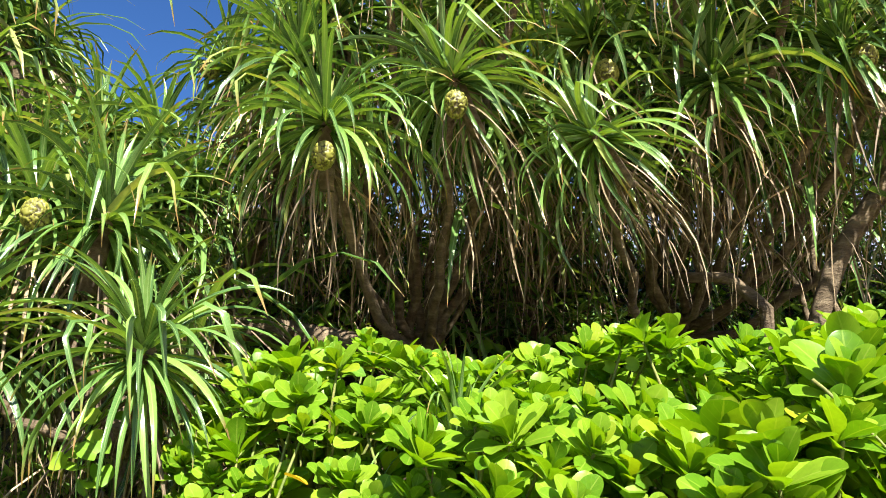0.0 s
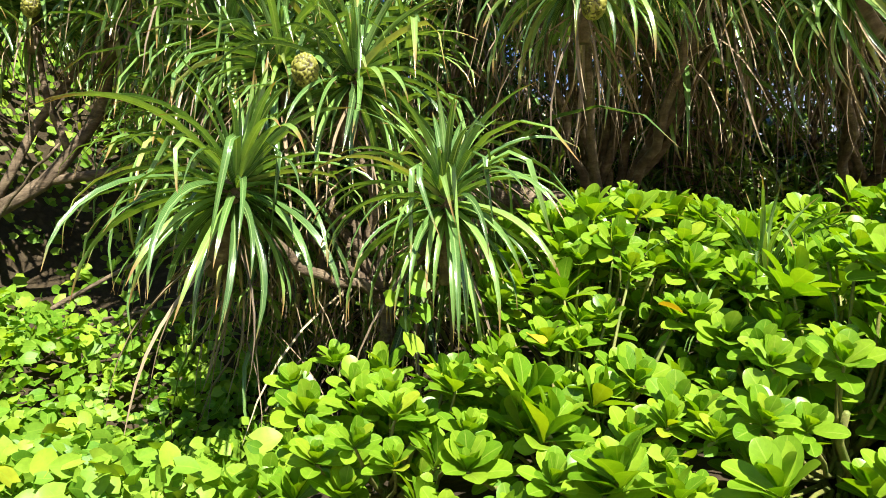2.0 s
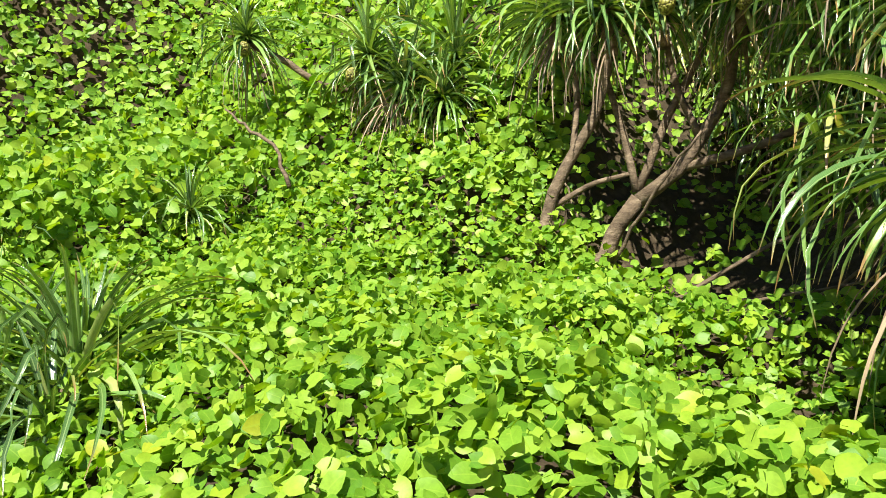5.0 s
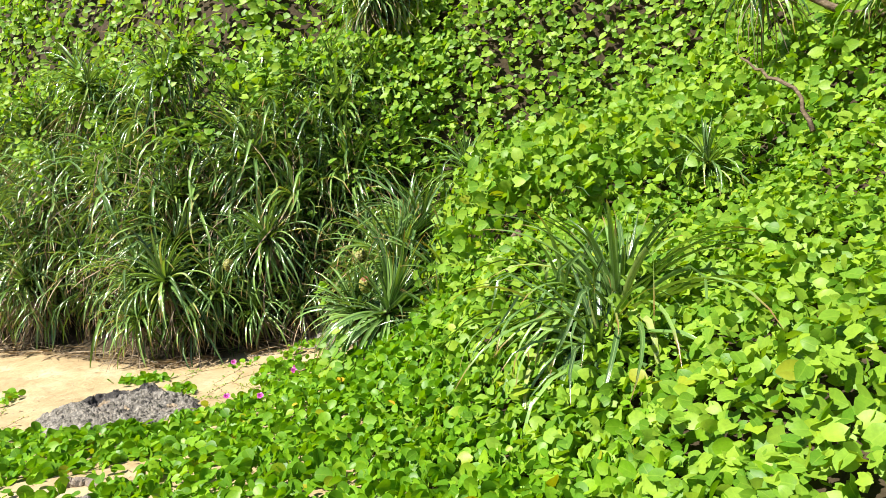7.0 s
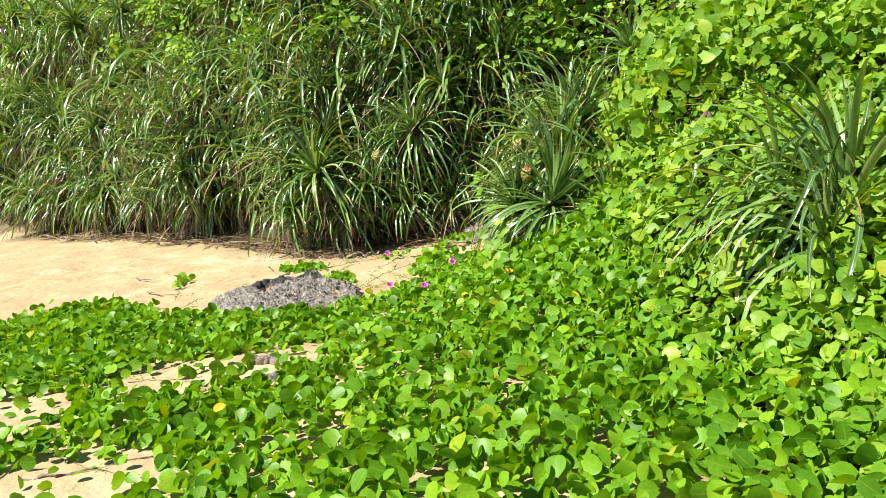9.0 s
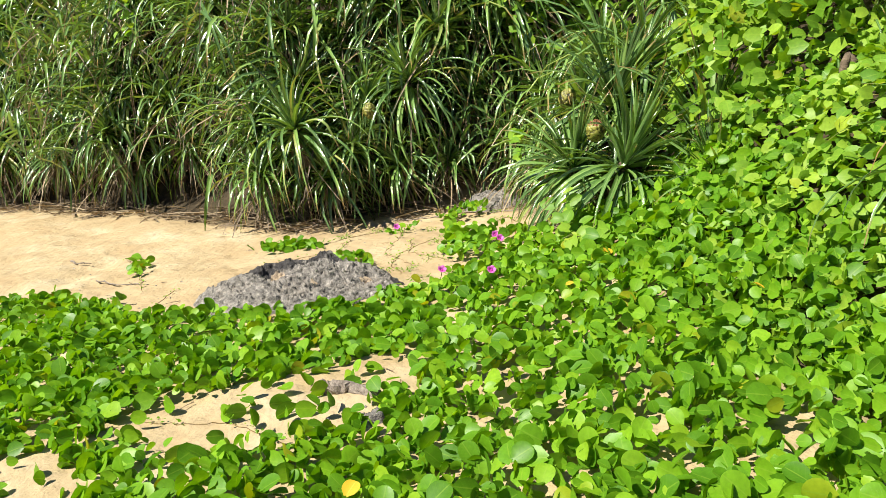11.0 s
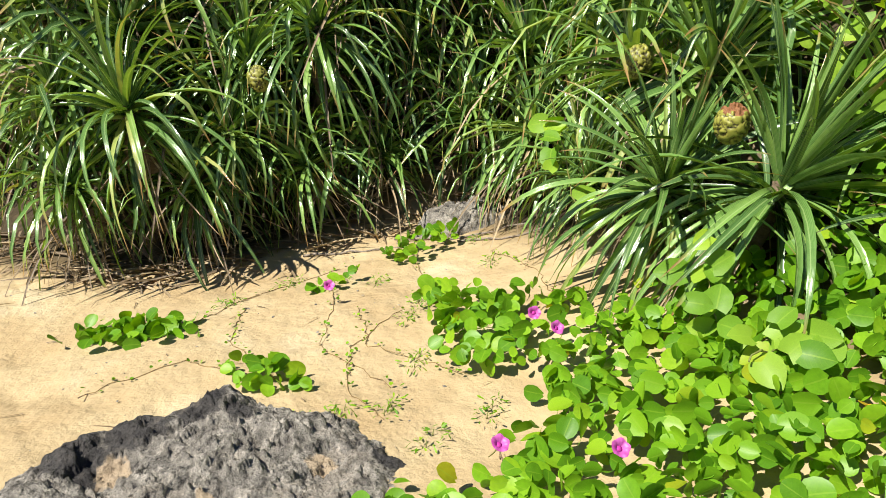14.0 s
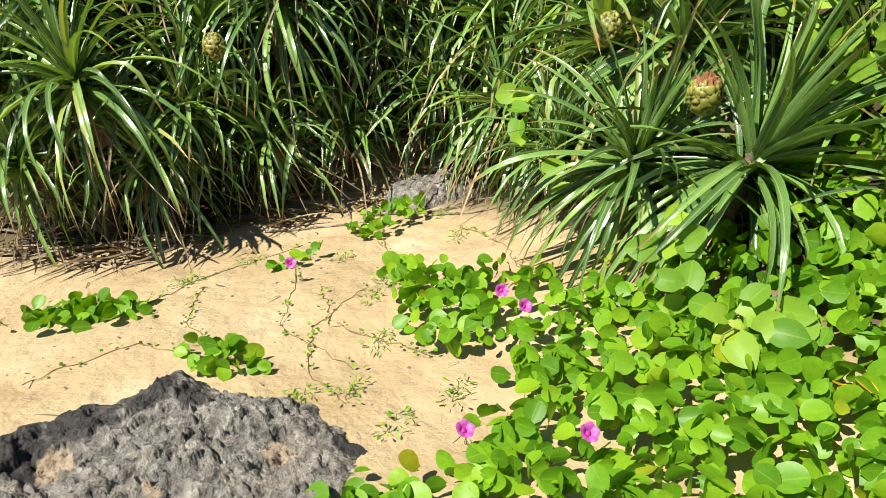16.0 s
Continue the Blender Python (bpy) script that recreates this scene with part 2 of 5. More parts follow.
def rock_material():
    m, n, l = base_mat("weathered_coral_limestone")
    geo = n.new("ShaderNodeNewGeometry")
    pos = geo.outputs["Position"]
    big, mid, fine = noise_node(n, l, pos, 3.0, 5), noise_node(n, l, pos, 16.0, 6, 0.65), noise_node(n, l, pos, 70.0, 5, 0.7)
    # Shade of pits is put into the colour: low bump noise goes near black.
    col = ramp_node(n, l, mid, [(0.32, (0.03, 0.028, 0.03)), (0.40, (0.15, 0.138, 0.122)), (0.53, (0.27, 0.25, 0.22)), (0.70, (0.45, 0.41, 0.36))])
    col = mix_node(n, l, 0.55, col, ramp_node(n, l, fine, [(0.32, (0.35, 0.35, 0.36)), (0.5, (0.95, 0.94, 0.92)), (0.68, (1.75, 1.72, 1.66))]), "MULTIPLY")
    sepn = n.new("ShaderNodeSeparateXYZ")
    l.new(geo.outputs["Normal"], sepn.inputs[0])
    flat = math_node(n, l, "MULTIPLY", math_node(n, l, "SUBTRACT", sepn.outputs[2], 0.80), 7.0, True)
    dust = math_node(n, l, "MULTIPLY", flat, math_node(n, l, "MULTIPLY", math_node(n, l, "SUBTRACT", big, 0.50), 8.0, True))
    marks = []
    for word in ("crust", "sand_fill"):
        att = n.new("ShaderNodeAttribute")
        att.attribute_name = word
        ragged = math_node(n, l, "ADD", att.outputs["Fac"], math_node(n, l, "MULTIPLY", math_node(n, l, "SUBTRACT", mid, 0.5), 1.1))
        marks.append(math_node(n, l, "MULTIPLY", math_node(n, l, "SUBTRACT", ragged, 0.42), 6.0, True))
    col = mix_node(n, l, math_node(n, l, "MULTIPLY", marks[0], 0.85), col, (0.024, 0.023, 0.026))
    col = mix_node(n, l, math_node(n, l, "MULTIPLY", dust, 0.35), col, (0.40, 0.34, 0.27))
    col = mix_node(n, l, math_node(n, l, "MULTIPLY", marks[1], 0.9), col, (0.44, 0.34, 0.23))
    p, out = n.new("ShaderNodeBsdfPrincipled"), n.new("ShaderNodeOutputMaterial")
    l.new(col, p.inputs["Base Color"])
    p.inputs["Roughness"].default_value, p.inputs["Specular IOR Level"].default_value = 0.9, 0.25
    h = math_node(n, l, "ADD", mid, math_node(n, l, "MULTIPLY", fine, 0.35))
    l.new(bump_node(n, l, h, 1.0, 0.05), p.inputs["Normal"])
    l.new(p.outputs[0], out.inputs["Surface"])
    return m


M_GROUND, M_ROCK = ground_material(), rock_material()

# ---------------- ground shape ----------------
RNG = np.random.default_rng(7)


def step(a, b, v):
    u = np.clip((np.asarray(v, float) - a) / (b - a), 0, 1)
    return u * u * (3 - 2 * u)


def bank_depth(x, y):
    """How far a place lies inside the planted bank, in metres; below 0 on the beach."""
    foot = np.interp(x, [-13.5, -11.0, -9.5, -8.0, -7.0, -6.0, -5.0, -3.0, 0.0, 4.0], [-0.2, 0.2, 0.1, 0.1, 0.4, 0.65, 0.8, 1.4, 2.0, 2.2])
    edge = np.interp(y, [-30, -11, -7, -4.5, -3.8, -2.8, -1.0], [-33, -19.8, -17.5, -15.2, -14.4, -13.7, -13.9])
    return np.maximum(np.asarray(y, float) - foot, (edge - x) * 0.8)


def ground_z(x, y):
    x, y = np.asarray(x, float), np.asarray(y, float)
    d = bank_depth(x, y)
    z = 0.075 * (np.clip(y, -25, 12) + 1.0)
    z = z + 0.75 * step(0, 2.0, d) + 0.9 * step(1.5, 8.0, d)
    z = z - 0.95 * np.exp(-((x + 4.0) ** 2 + (y - 5.0) ** 2) / 3.2)
    z = z + 0.8 * np.exp(-((x + 11.7) ** 2 + (y - 2.4) ** 2) / 4.0)
    z = z + 1.6 * step(-7.0, -12.0, x) * step(1.5, 6.5, d) * step(-1.0, 3.0, y)
    z = z + 5.0 * step(4.5, 10.5, d) * step(-5.5, -9.0, x) * step(-3.0, 0.5, y) + 9.5 * step(2.0, 8.0, d) * step(1.0, -2.0, y) + 4.5 * step(-13.4, -16.5, x) * step(-2.0, 0.5, y) + 2.5 * step(-13.0, -19.0, x) * step(0.5, 4.0, y) + 1.7 * step(5.5, 9.5, d) * step(-6.5, -2.5, x) + 1.5 * step(7.5, 11.0, d) * step(-9.0, -6.0, x) * step(-2.0, -5.0, x) - 0.55 * np.exp(-((x + 6.1) ** 2 + (y - 7.0) ** 2) / 2.2) + 0.42 * np.exp(-((x + 9.4) ** 2 + (y - 1.2) ** 2) / 1.3) + 0.40 * np.exp(-((x + 11.2) ** 2 + (y - 1.6) ** 2) / 1.5)
    return z


def small_waves(x, y):
    return 0.012 * np.sin(3.1 * x + 1.7 * np.sin(2.3 * y)) + 0.010 * np.sin(4.7 * y + 2.1 * np.sin(1.9 * x)) + 0.006 * np.sin(11 * x + 3 * np.sin(7 * y)) * np.sin(9 * y)


def mesh_from(name, verts, faces, mats, uv=None, smooth=True, mat_index=None):
    me = bpy.data.meshes.new(name)
    verts, faces = np.asarray(verts, np.float32), np.asarray(faces, np.int32)
    k = faces.shape[1]
    me.vertices.add(len(verts))
    me.vertices.foreach_set("co", verts.ravel())
    me.loops.add(faces.size)
    me.loops.foreach_set("vertex_index", faces.ravel())
    me.polygons.add(len(faces))
    me.polygons.foreach_set("loop_start", np.arange(0, faces.size, k, dtype=np.int32))
    me.polygons.foreach_set("loop_total", np.full(len(faces), k, np.int32))
    if smooth:
        me.polygons.foreach_set("use_smooth", np.ones(len(faces), bool))
    for m in mats:
        me.materials.append(m)
    if mat_index is not None:
        me.polygons.foreach_set("material_index", np.asarray(mat_index, np.int32))
    if uv is not None:
        layer = me.uv_layers.new(name="UVMap")
        layer.data.foreach_set("uv", np.asarray(uv, np.float32)[faces.ravel()].ravel())
    me.update(calc_edges=True)
    me.validate()
    return me


def axis_steps(parts):
    out = [np.linspace(a, b, n, endpoint=False) for a, b, n in parts]
    return np.concatenate(out + [[parts[-1][1]]])


def build_ground():
    xs = axis_steps([(-600, -60, 8), (-60, -20, 16), (-20, -14, 40), (-14, -5.5, 150), (-5.5, 6, 60), (6, 40, 18), (40, 600, 8)])
    ys = axis_steps([(-600, -40, 8), (-40, -8, 16), (-8, -5, 30), (-5, 1.2, 110), (1.2, 12, 60), (12, 40, 16), (40, 600, 8)])
    X, Y = np.meshgrid(xs, ys)
    Z = ground_z(X, Y)
    near = step(2.5, 0.0, bank_depth(X, Y)) * (np.abs(X + 9) < 12) * (np.abs(Y + 2) < 8)
    Z = Z + near * small_waves(X, Y)
    dents = RNG.uniform((-14, -5.5), (-7, -0.5), (170, 2))
    for (a, b), r in zip(dents, RNG.uniform(0.05, 0.13, 170)):
        q = ((X - a) ** 2 + (Y - b) ** 2) / r ** 2
        Z -= near * 0.025 * np.exp(-q) * (1 - 0.5 * q)
    dents = RNG.uniform((-21, -10), (-11, -4.2), (240, 2))
    for (a, b), r in zip(dents, RNG.uniform(0.13, 0.26, 240)):
        q = ((X - a) ** 2 + (Y - b) ** 2) / r ** 2
        Z -= near * 0.035 * np.exp(-q) * (1 - 0.5 * q)
    nx, ny = len(xs), len(ys)
    i = (np.arange(ny - 1)[:, None] * nx + np.arange(nx - 1)[None, :]).ravel()
    me = mesh_from("ground", np.column_stack([X.ravel(), Y.ravel(), Z.ravel()]), np.column_stack([i, i + 1, i + nx + 1, i + nx]), [M_GROUND])
    lit = me.attributes.new("litter", "FLOAT", "POINT")
    lit.data.foreach_set("value", step(-0.30, 0.25, bank_depth(X, Y)).astype(np.float32).ravel())
    ob = new("ground", me)
    tagged(ob, "pale coarse beach sand running into dark leaf litter under plants", "ground", kind="structure")
    return ob


build_ground()


# ---------------- leaf shapes ----------------
def blade(length, width, profile, notch=0.0, fold=0.25, curl=0.3, rows=7, wave=0.0, seed=0):
    """A broad leaf along +y from its stalk, facing +z: verts, quads, uv."""
    r = np.random.default_rng(seed)
    t = np.sin(np.linspace(0, 1, rows) * np.pi / 2) ** 0.9
    w = profile(t) * width * 0.5
    y = t * length
    z = -curl * length * t ** 2 * 0.5 + curl * length * t * 0.15
    mid = np.column_stack([np.zeros(rows), y, z])
    bulge = r.normal(size=2) * 0.15
    lay = []
    for s, k in ((-1, 1.0), (-1, 0.55), (1, 0.55), (1, 1.0)):
        off = -notch * length * (1 - t) ** 3 * k
        wob = wave * width * r.normal(size=rows) * 0.5 * k
        lay.append(np.column_stack([s * w * k, y + off, z + fold * w * (k ** 1.6 if k < 1 else 0.85 + 0.1 * bulge[0]) + wob]))
    verts = np.concatenate([lay[0], lay[1], mid, lay[2], lay[3]])
    a = np.arange(rows - 1)
    faces = np.concatenate([np.column_stack([a + q * rows, a + (q + 1) * rows, a + (q + 1) * rows + 1, a + q * rows + 1]) for q in range(4)])
    uv = np.concatenate([np.column_stack([np.full(rows, u), t]) for u in (0.0, 0.225, 0.5, 0.775, 1.0)])
    return verts, faces, uv


def blade_low(length, width, profile, notch=0.0, fold=0.25, curl=0.3, rows=5, wave=0.0, seed=0):
    """The same leaf with fewer faces, for leaves that stay far off."""
    v, f, u = blade(length, width, profile, notch, fold, curl, rows, wave, seed)
    keep = np.concatenate([np.arange(rows) + q * rows for q in (0, 2, 4)])
    a = np.arange(rows - 1)
    f = np.concatenate([np.column_stack([a + q * rows, a + (q + 1) * rows, a + (q + 1) * rows + 1, a + q * rows + 1]) for q in range(2)])
    return v[keep], f, u[keep]


def heart_edge(t):
    return np.clip(1.03 * np.sin(np.pi * np.clip(0.17 + 0.83 * t, 0, 1)) ** 0.75 * (1 - 0.25 * t) * 1.15, 0.02, 1)


def round_edge(t):
    return np.clip(np.sqrt(np.clip(1 - (2 * t - 1.0) ** 2 * 0.96, 0, 1)) * (0.92 + 0.08 * t), 0.03, 1)


def spoon_edge(t):
    return np.clip((0.10 + 0.90 * np.sin(np.pi * 0.5 * np.clip(t / 0.70, 0, 1)) ** 1.7) * np.sqrt(np.clip(1 - (np.clip((t - 0.62) / 0.385, 0, 1)) ** 2.2, 0, 1)), 0.02, 1)


HEART, ROUND, SPOON = heart_edge, round_edge, spoon_edge


def strap(e0, length, width, droop, kink, seed, rows=11):
    """A long sword-shaped leaf starting along +x at the angle e0 above the level, bending down; kink: where it snaps over."""
    r = np.random.default_rng(seed)
    t = np.linspace(0, 1, rows)
    ang = np.radians(e0) - droop * t ** 1.6
    if kink:
        ang = np.where(t > kink, np.minimum(ang, np.radians(-66 - 18 * r.random()) - 0.1 * t), ang)
    ang = np.maximum(ang, np.radians(-88))
    ds = length / (rows - 1)
    x = np.concatenate([[0], np.cumsum(np.cos((ang[1:] + ang[:-1]) / 2) * ds)])
    z = np.concatenate([[0], np.cumsum(np.sin((ang[1:] + ang[:-1]) / 2) * ds)])
    sway = r.normal() * 0.10 * length * t ** 2
    w = width * 0.5 * np.interp(t, [0, 0.12, 0.5, 0.8, 1], [1.15, 1.0, 0.85, 0.5, 0.03])
    vee = np.interp(t, [0, 0.5, 1], [0.95, 0.65, 0.25])
    nx, nz = -np.sin(ang), np.cos(ang)
    twist = r.normal() * 0.9 * t ** 1.5
    lay = []
    for s in (-1, 0, 1):
        up = vee * w * abs(s)
        yy = sway + s * w * np.cos(twist)
        off = up + s * w * np.sin(twist)
        lay.append(np.column_stack([x + nx * off, yy, z + nz * off]))
    verts = np.concatenate(lay)
    a = np.arange(rows - 1)
    faces = np.concatenate([np.column_stack([a, a + rows, a + rows + 1, a + 1]), np.column_stack([a + rows, a + 2 * rows, a + 2 * rows + 1, a + rows + 1])])
    uv = np.concatenate([np.column_stack([np.full(rows, u), t]) for u in (0.0, 0.5, 1.0)])
    return verts, faces, uv


def join(pieces):
    """pieces: (verts, faces, uv, material index) lists into one set of arrays."""
    vs, fs, us, ms, n = [], [], [], [], 0
    for v, f, u, m in pieces:
        vs.append(v)
        fs.append(f + n)
        us.append(u)
        ms.append(np.full(len(f), m))
        n += len(v)
    return np.concatenate(vs), np.concatenate(fs), np.concatenate(us), np.concatenate(ms)


def scatter(name, shapes, pick, place, mats, mat_index=0):
    """Many leaves in one mesh: shapes[k] put at the 3x4 poses place[pick == k]."""
    vs, fs, us, n = [], [], [], 0
    for k, (v, f, u) in enumerate(shapes):
        p = place[pick == k]
        if not len(p):
            continue
        w = np.einsum("nij,vj->nvi", p[:, :, :3], v) + p[:, None, :, 3]
        vs.append(w.reshape(-1, 3))
        fs.append((f[None] + (np.arange(len(p)) * len(v))[:, None, None] + n).reshape(-1, f.shape[1]))
        us.append(np.tile(u, (len(p), 1)))
        n += len(p) * len(v)
    return mesh_from(name, np.concatenate(vs), np.concatenate(fs), mats, np.concatenate(us))


def leaf_poses(pos, normal, spin, size):
    """3x4 poses for leaves: z along normal, turned by spin, scaled by size."""
    nrm = normal / np.linalg.norm(normal, axis=1, keepdims=True)
    ref = np.column_stack([np.cos(spin), np.sin(spin), np.zeros(len(spin))])
    y = ref - nrm * np.sum(ref * nrm, axis=1, keepdims=True)
    y /= np.linalg.norm(y, axis=1, keepdims=True)
    x = np.cross(y, nrm)
    m = np.stack([x, y, nrm], axis=2) * size[:, None, None]
    return np.concatenate([m, pos[:, :, None]], axis=2)


def tube(points, radii, sides=8, knobs=0.0, seed=0):
    """A bent round limb through points."""
    r = np.random.default_rng(seed)
    pts = np.asarray(points, float)
    out = []
    for i in range(len(pts)):
        d = pts[min(i + 1, len(pts) - 1)] - pts[max(i - 1, 0)]
        d /= np.linalg.norm(d) + 1e-9
        a = np.cross(d, (0.3, 0.9, 0.2))
        a /= np.linalg.norm(a)
        b = np.cross(d, a)
        th = np.linspace(0, 2 * np.pi, sides, endpoint=False)
        rr = radii[i] * (1 + knobs * r.normal(size=sides))
        out.append(pts[i] + rr[:, None] * (np.cos(th)[:, None] * a + np.sin(th)[:, None] * b))
    v = np.concatenate(out)
    f = []
    for i in range(len(pts) - 1):
        for j in range(sides):
            k = (j + 1) % sides
            f.append((i * sides + j, i * sides + k, (i + 1) * sides + k, (i + 1) * sides + j))
    n0, n1 = len(v), len(v) + 1
    v = np.concatenate([v, pts[:1], pts[-1:]])
    for j in range(sides):
        k = (j + 1) % sides
        f.append((n0, k, j, n0))
        f.append((n1, n0 - sides + j, n0 - sides + k, n1))
    return v, np.array(f), np.zeros((len(v), 2))


def bend(a, b, sag, n=9, wob=0.05, seed=0):
    """A wandering line from a to b that sags first and then climbs."""
    r = np.random.default_rng(seed)
    t = np.linspace(0, 1, n)[:, None]
    a, b = np.asarray(a, float), np.asarray(b, float)
    p = a + (b - a) * t
    p[:, 2] -= (sag * np.sin(np.pi * t[:, 0]) * (1 - 0.3 * t[:, 0]))
    w = r.normal(size=(n, 3)) * wob
    w[0] = w[-1] = 0
    return p + w


def part(name, me, parent, m=None, label=""):
    ob = new(name, me)
    ob.parent = parent
    if m is not None:
        ob.matrix_basis = m
    if label:
        ob["label"] = label
    return ob


def cap_mesh(name, v, f, mats):
    """Quads where a repeated corner marks a triangle."""
    me = bpy.data.meshes.new(name)
    me.from_pydata([tuple(p) for p in v], [], [tuple(dict.fromkeys(q)) for q in f.tolist()])
    for m in mats:
        me.materials.append(m)
    me.polygons.foreach_set("use_smooth", np.ones(len(me.polygons), bool))
    me.update()
    return me


# ---------------- screw pines ----------------
GOLD = 2.39996
LEVELS = [(80, 0.50), (66, 0.85), (50, 1.25), (32, 1.55), (12, 1.60), (-10, 1.35), (-34, 1.0)]


def strap_set(length, width, seed, variants=4, limp=1.0, cuts=11):
    r = np.random.default_rng(seed)
    rows = []
    for k, (e0, dr) in enumerate(LEVELS):
        group = []
        for v in range(variants):
            kink = (0.35 + 0.4 * r.random()) if (v % 2 and k in (1, 2, 3)) and r.random() < 0.75 else 0
            grow = (0.72, 0.9, 1.0, 1.05, 1.05, 1.0, 0.95)[k]
            ease = limp if limp >= 1.0 else (0.3, 0.35, 0.45, 0.7, 1.1, 1.25, 1.3)[k]
            group.append(strap(e0 + r.normal() * 6 + (7 if limp < 1.0 and k < 4 else 0), length * grow * (0.85 + 0.3 * r.random()), width, ease * dr * (0.75 + 0.5 * r.random()), kink if limp >= 1.0 else 0, seed * 100 + k * 10 + v, cuts))
        rows.append(group)
    dead = [strap(-20 - 60 * r.random(), length * (0.75 + 0.5 * r.random()), 0.011 + 0.012 * r.random(), 1.0, 0, seed * 100 + 80 + v, min(cuts, 8)) for v in range(5)]
    return rows, dead


BIG, BIG_DEAD = strap_set(0.76, 0.040, 3)
BROAD, BROAD_DEAD = strap_set(0.95, 0.049, 9, 4, 0.55)
SLIM, SLIM_DEAD = strap_set(1.0, 0.040, 5, 4, 1.2)

BIG_FAR, BIG_FAR_DEAD = strap_set(0.80, 0.044, 3, 4, 1.0, 6)
SLIM_FAR, SLIM_FAR_DEAD = strap_set(1.0, 0.047, 5, 4, 1.2, 6)


def turn_z(v, a):
    c, s = math.cos(a), math.sin(a)
    return v @ np.array([[c, s, 0], [-s, c, 0], [0, 0, 1]])


def crown_leaves(n, r):
    """Level, turn and height of each leaf of a crown."""
    for i in range(n):
        q = (i + 0.5) / n
        k = min(int(q ** 0.78 * len(LEVELS)), len(LEVELS) - 1)
        yield k, i * GOLD + r.normal() * 0.15, 0.16 * (1 - q) - 0.08


def crown_mesh(name, sets, n, dead_n, seed):
    r = np.random.default_rng(seed)
    rows, dead = sets
    bits = []
    for k, a, h in crown_leaves(n, r):
        v, f, u = rows[k][r.integers(len(rows[k]))]
        s = 0.65 + 0.55 * r.random()
        bits.append((turn_z(v * s, a + r.normal() * 0.2) + (0.03 * math.cos(a), 0.03 * math.sin(a), h), f, u, 0))
    for i in range(dead_n):
        v, f, u = dead[r.integers(len(dead))]
        a = r.random() * 6.28
        bits.append((turn_z(v * (0.7 + 0.5 * r.random()), a) + (0.05 * math.cos(a), 0.05 * math.sin(a), -0.12 - 0.25 * r.random()), f, u, 1))
    v, f, u, m = join(bits)
    return mesh_from(name, v, f, [M_PALM, M_DEAD], u, mat_index=m)


CROWNS_BIG = [crown_mesh("leaf_crown", (BIG_FAR, BIG_FAR_DEAD), 96, 22, 20 + i) for i in range(4)]
CROWNS_SLIM = [crown_mesh("leaf_crown", (SLIM_FAR, SLIM_FAR_DEAD), 72, 26, 40 + i) for i in range(4)]
LEAF_BIG = [[mesh_from("leaf", v, f, [M_PALM], u) for v, f, u in g] for g in BIG]
DEAD_BIG = [mesh_from("dry_leaf", v, f, [M_DEAD], u) for v, f, u in BIG_DEAD]
LEAF_BROAD = [[mesh_from("leaf", v, f, [M_PALM], u) for v, f, u in g] for g in BROAD]
LEAF_SLIM = [[mesh_from("leaf", v, f, [M_PALM], u) for v, f, u in g] for g in SLIM]
DEAD_SLIM = [mesh_from("dry_leaf", v, f, [M_DEAD], u) for v, f, u in SLIM_DEAD]


def fruit_mesh(ripe, seed):
    """A pineapple-like fruit head of wedge-shaped knobs."""
    r = np.random.default_rng(seed)
    nk = 180
    i = np.arange(nk) + 0.5
    ph, th = np.arccos(1 - 2 * i / nk), i * GOLD
    seeds = np.column_stack([np.sin(ph) * np.cos(th), np.sin(ph) * np.sin(th), np.cos(ph)])
    seeds += r.normal(size=seeds.shape) * 0.02
    rows, cols = 40, 60
    v = []
    for a in np.linspace(0.02, np.pi - 0.02, rows):
        for b in np.linspace(0, 2 * np.pi, cols, endpoint=False):
            v.append((math.sin(a) * math.cos(b), math.sin(a) * math.sin(b), math.cos(a)))
    v = np.array(v)
    dots = np.sort(v @ seeds.T, axis=1)
    gap = np.arccos(np.clip(dots[:, -2], -1, 1)) - np.arccos(np.clip(dots[:, -1], -1, 1))
    rise = np.minimum(gap / 0.145, 1.0)
    rad = 0.82 + 0.21 * rise ** 0.6
    v = v * rad[:, None] * (0.080, 0.080, 0.098)
    f, m = [], []
    for a in range(rows - 1):
        for b in range(cols):
            c = (b + 1) % cols
            f.append((a * cols + b, (a + 1) * cols + b, (a + 1) * cols + c, a * cols + c))
            m.append(1 if ripe and a < 10 + 2 * math.sin(b * 0.6) else 0)
    return mesh_from("fruit", v, np.array(f), [M_FRUIT, M_FRUITTOP], np.column_stack([rise, rise]), mat_index=m)


FRUIT, FRUIT_RIPE = fruit_mesh(False, 1), fruit_mesh(True, 2)


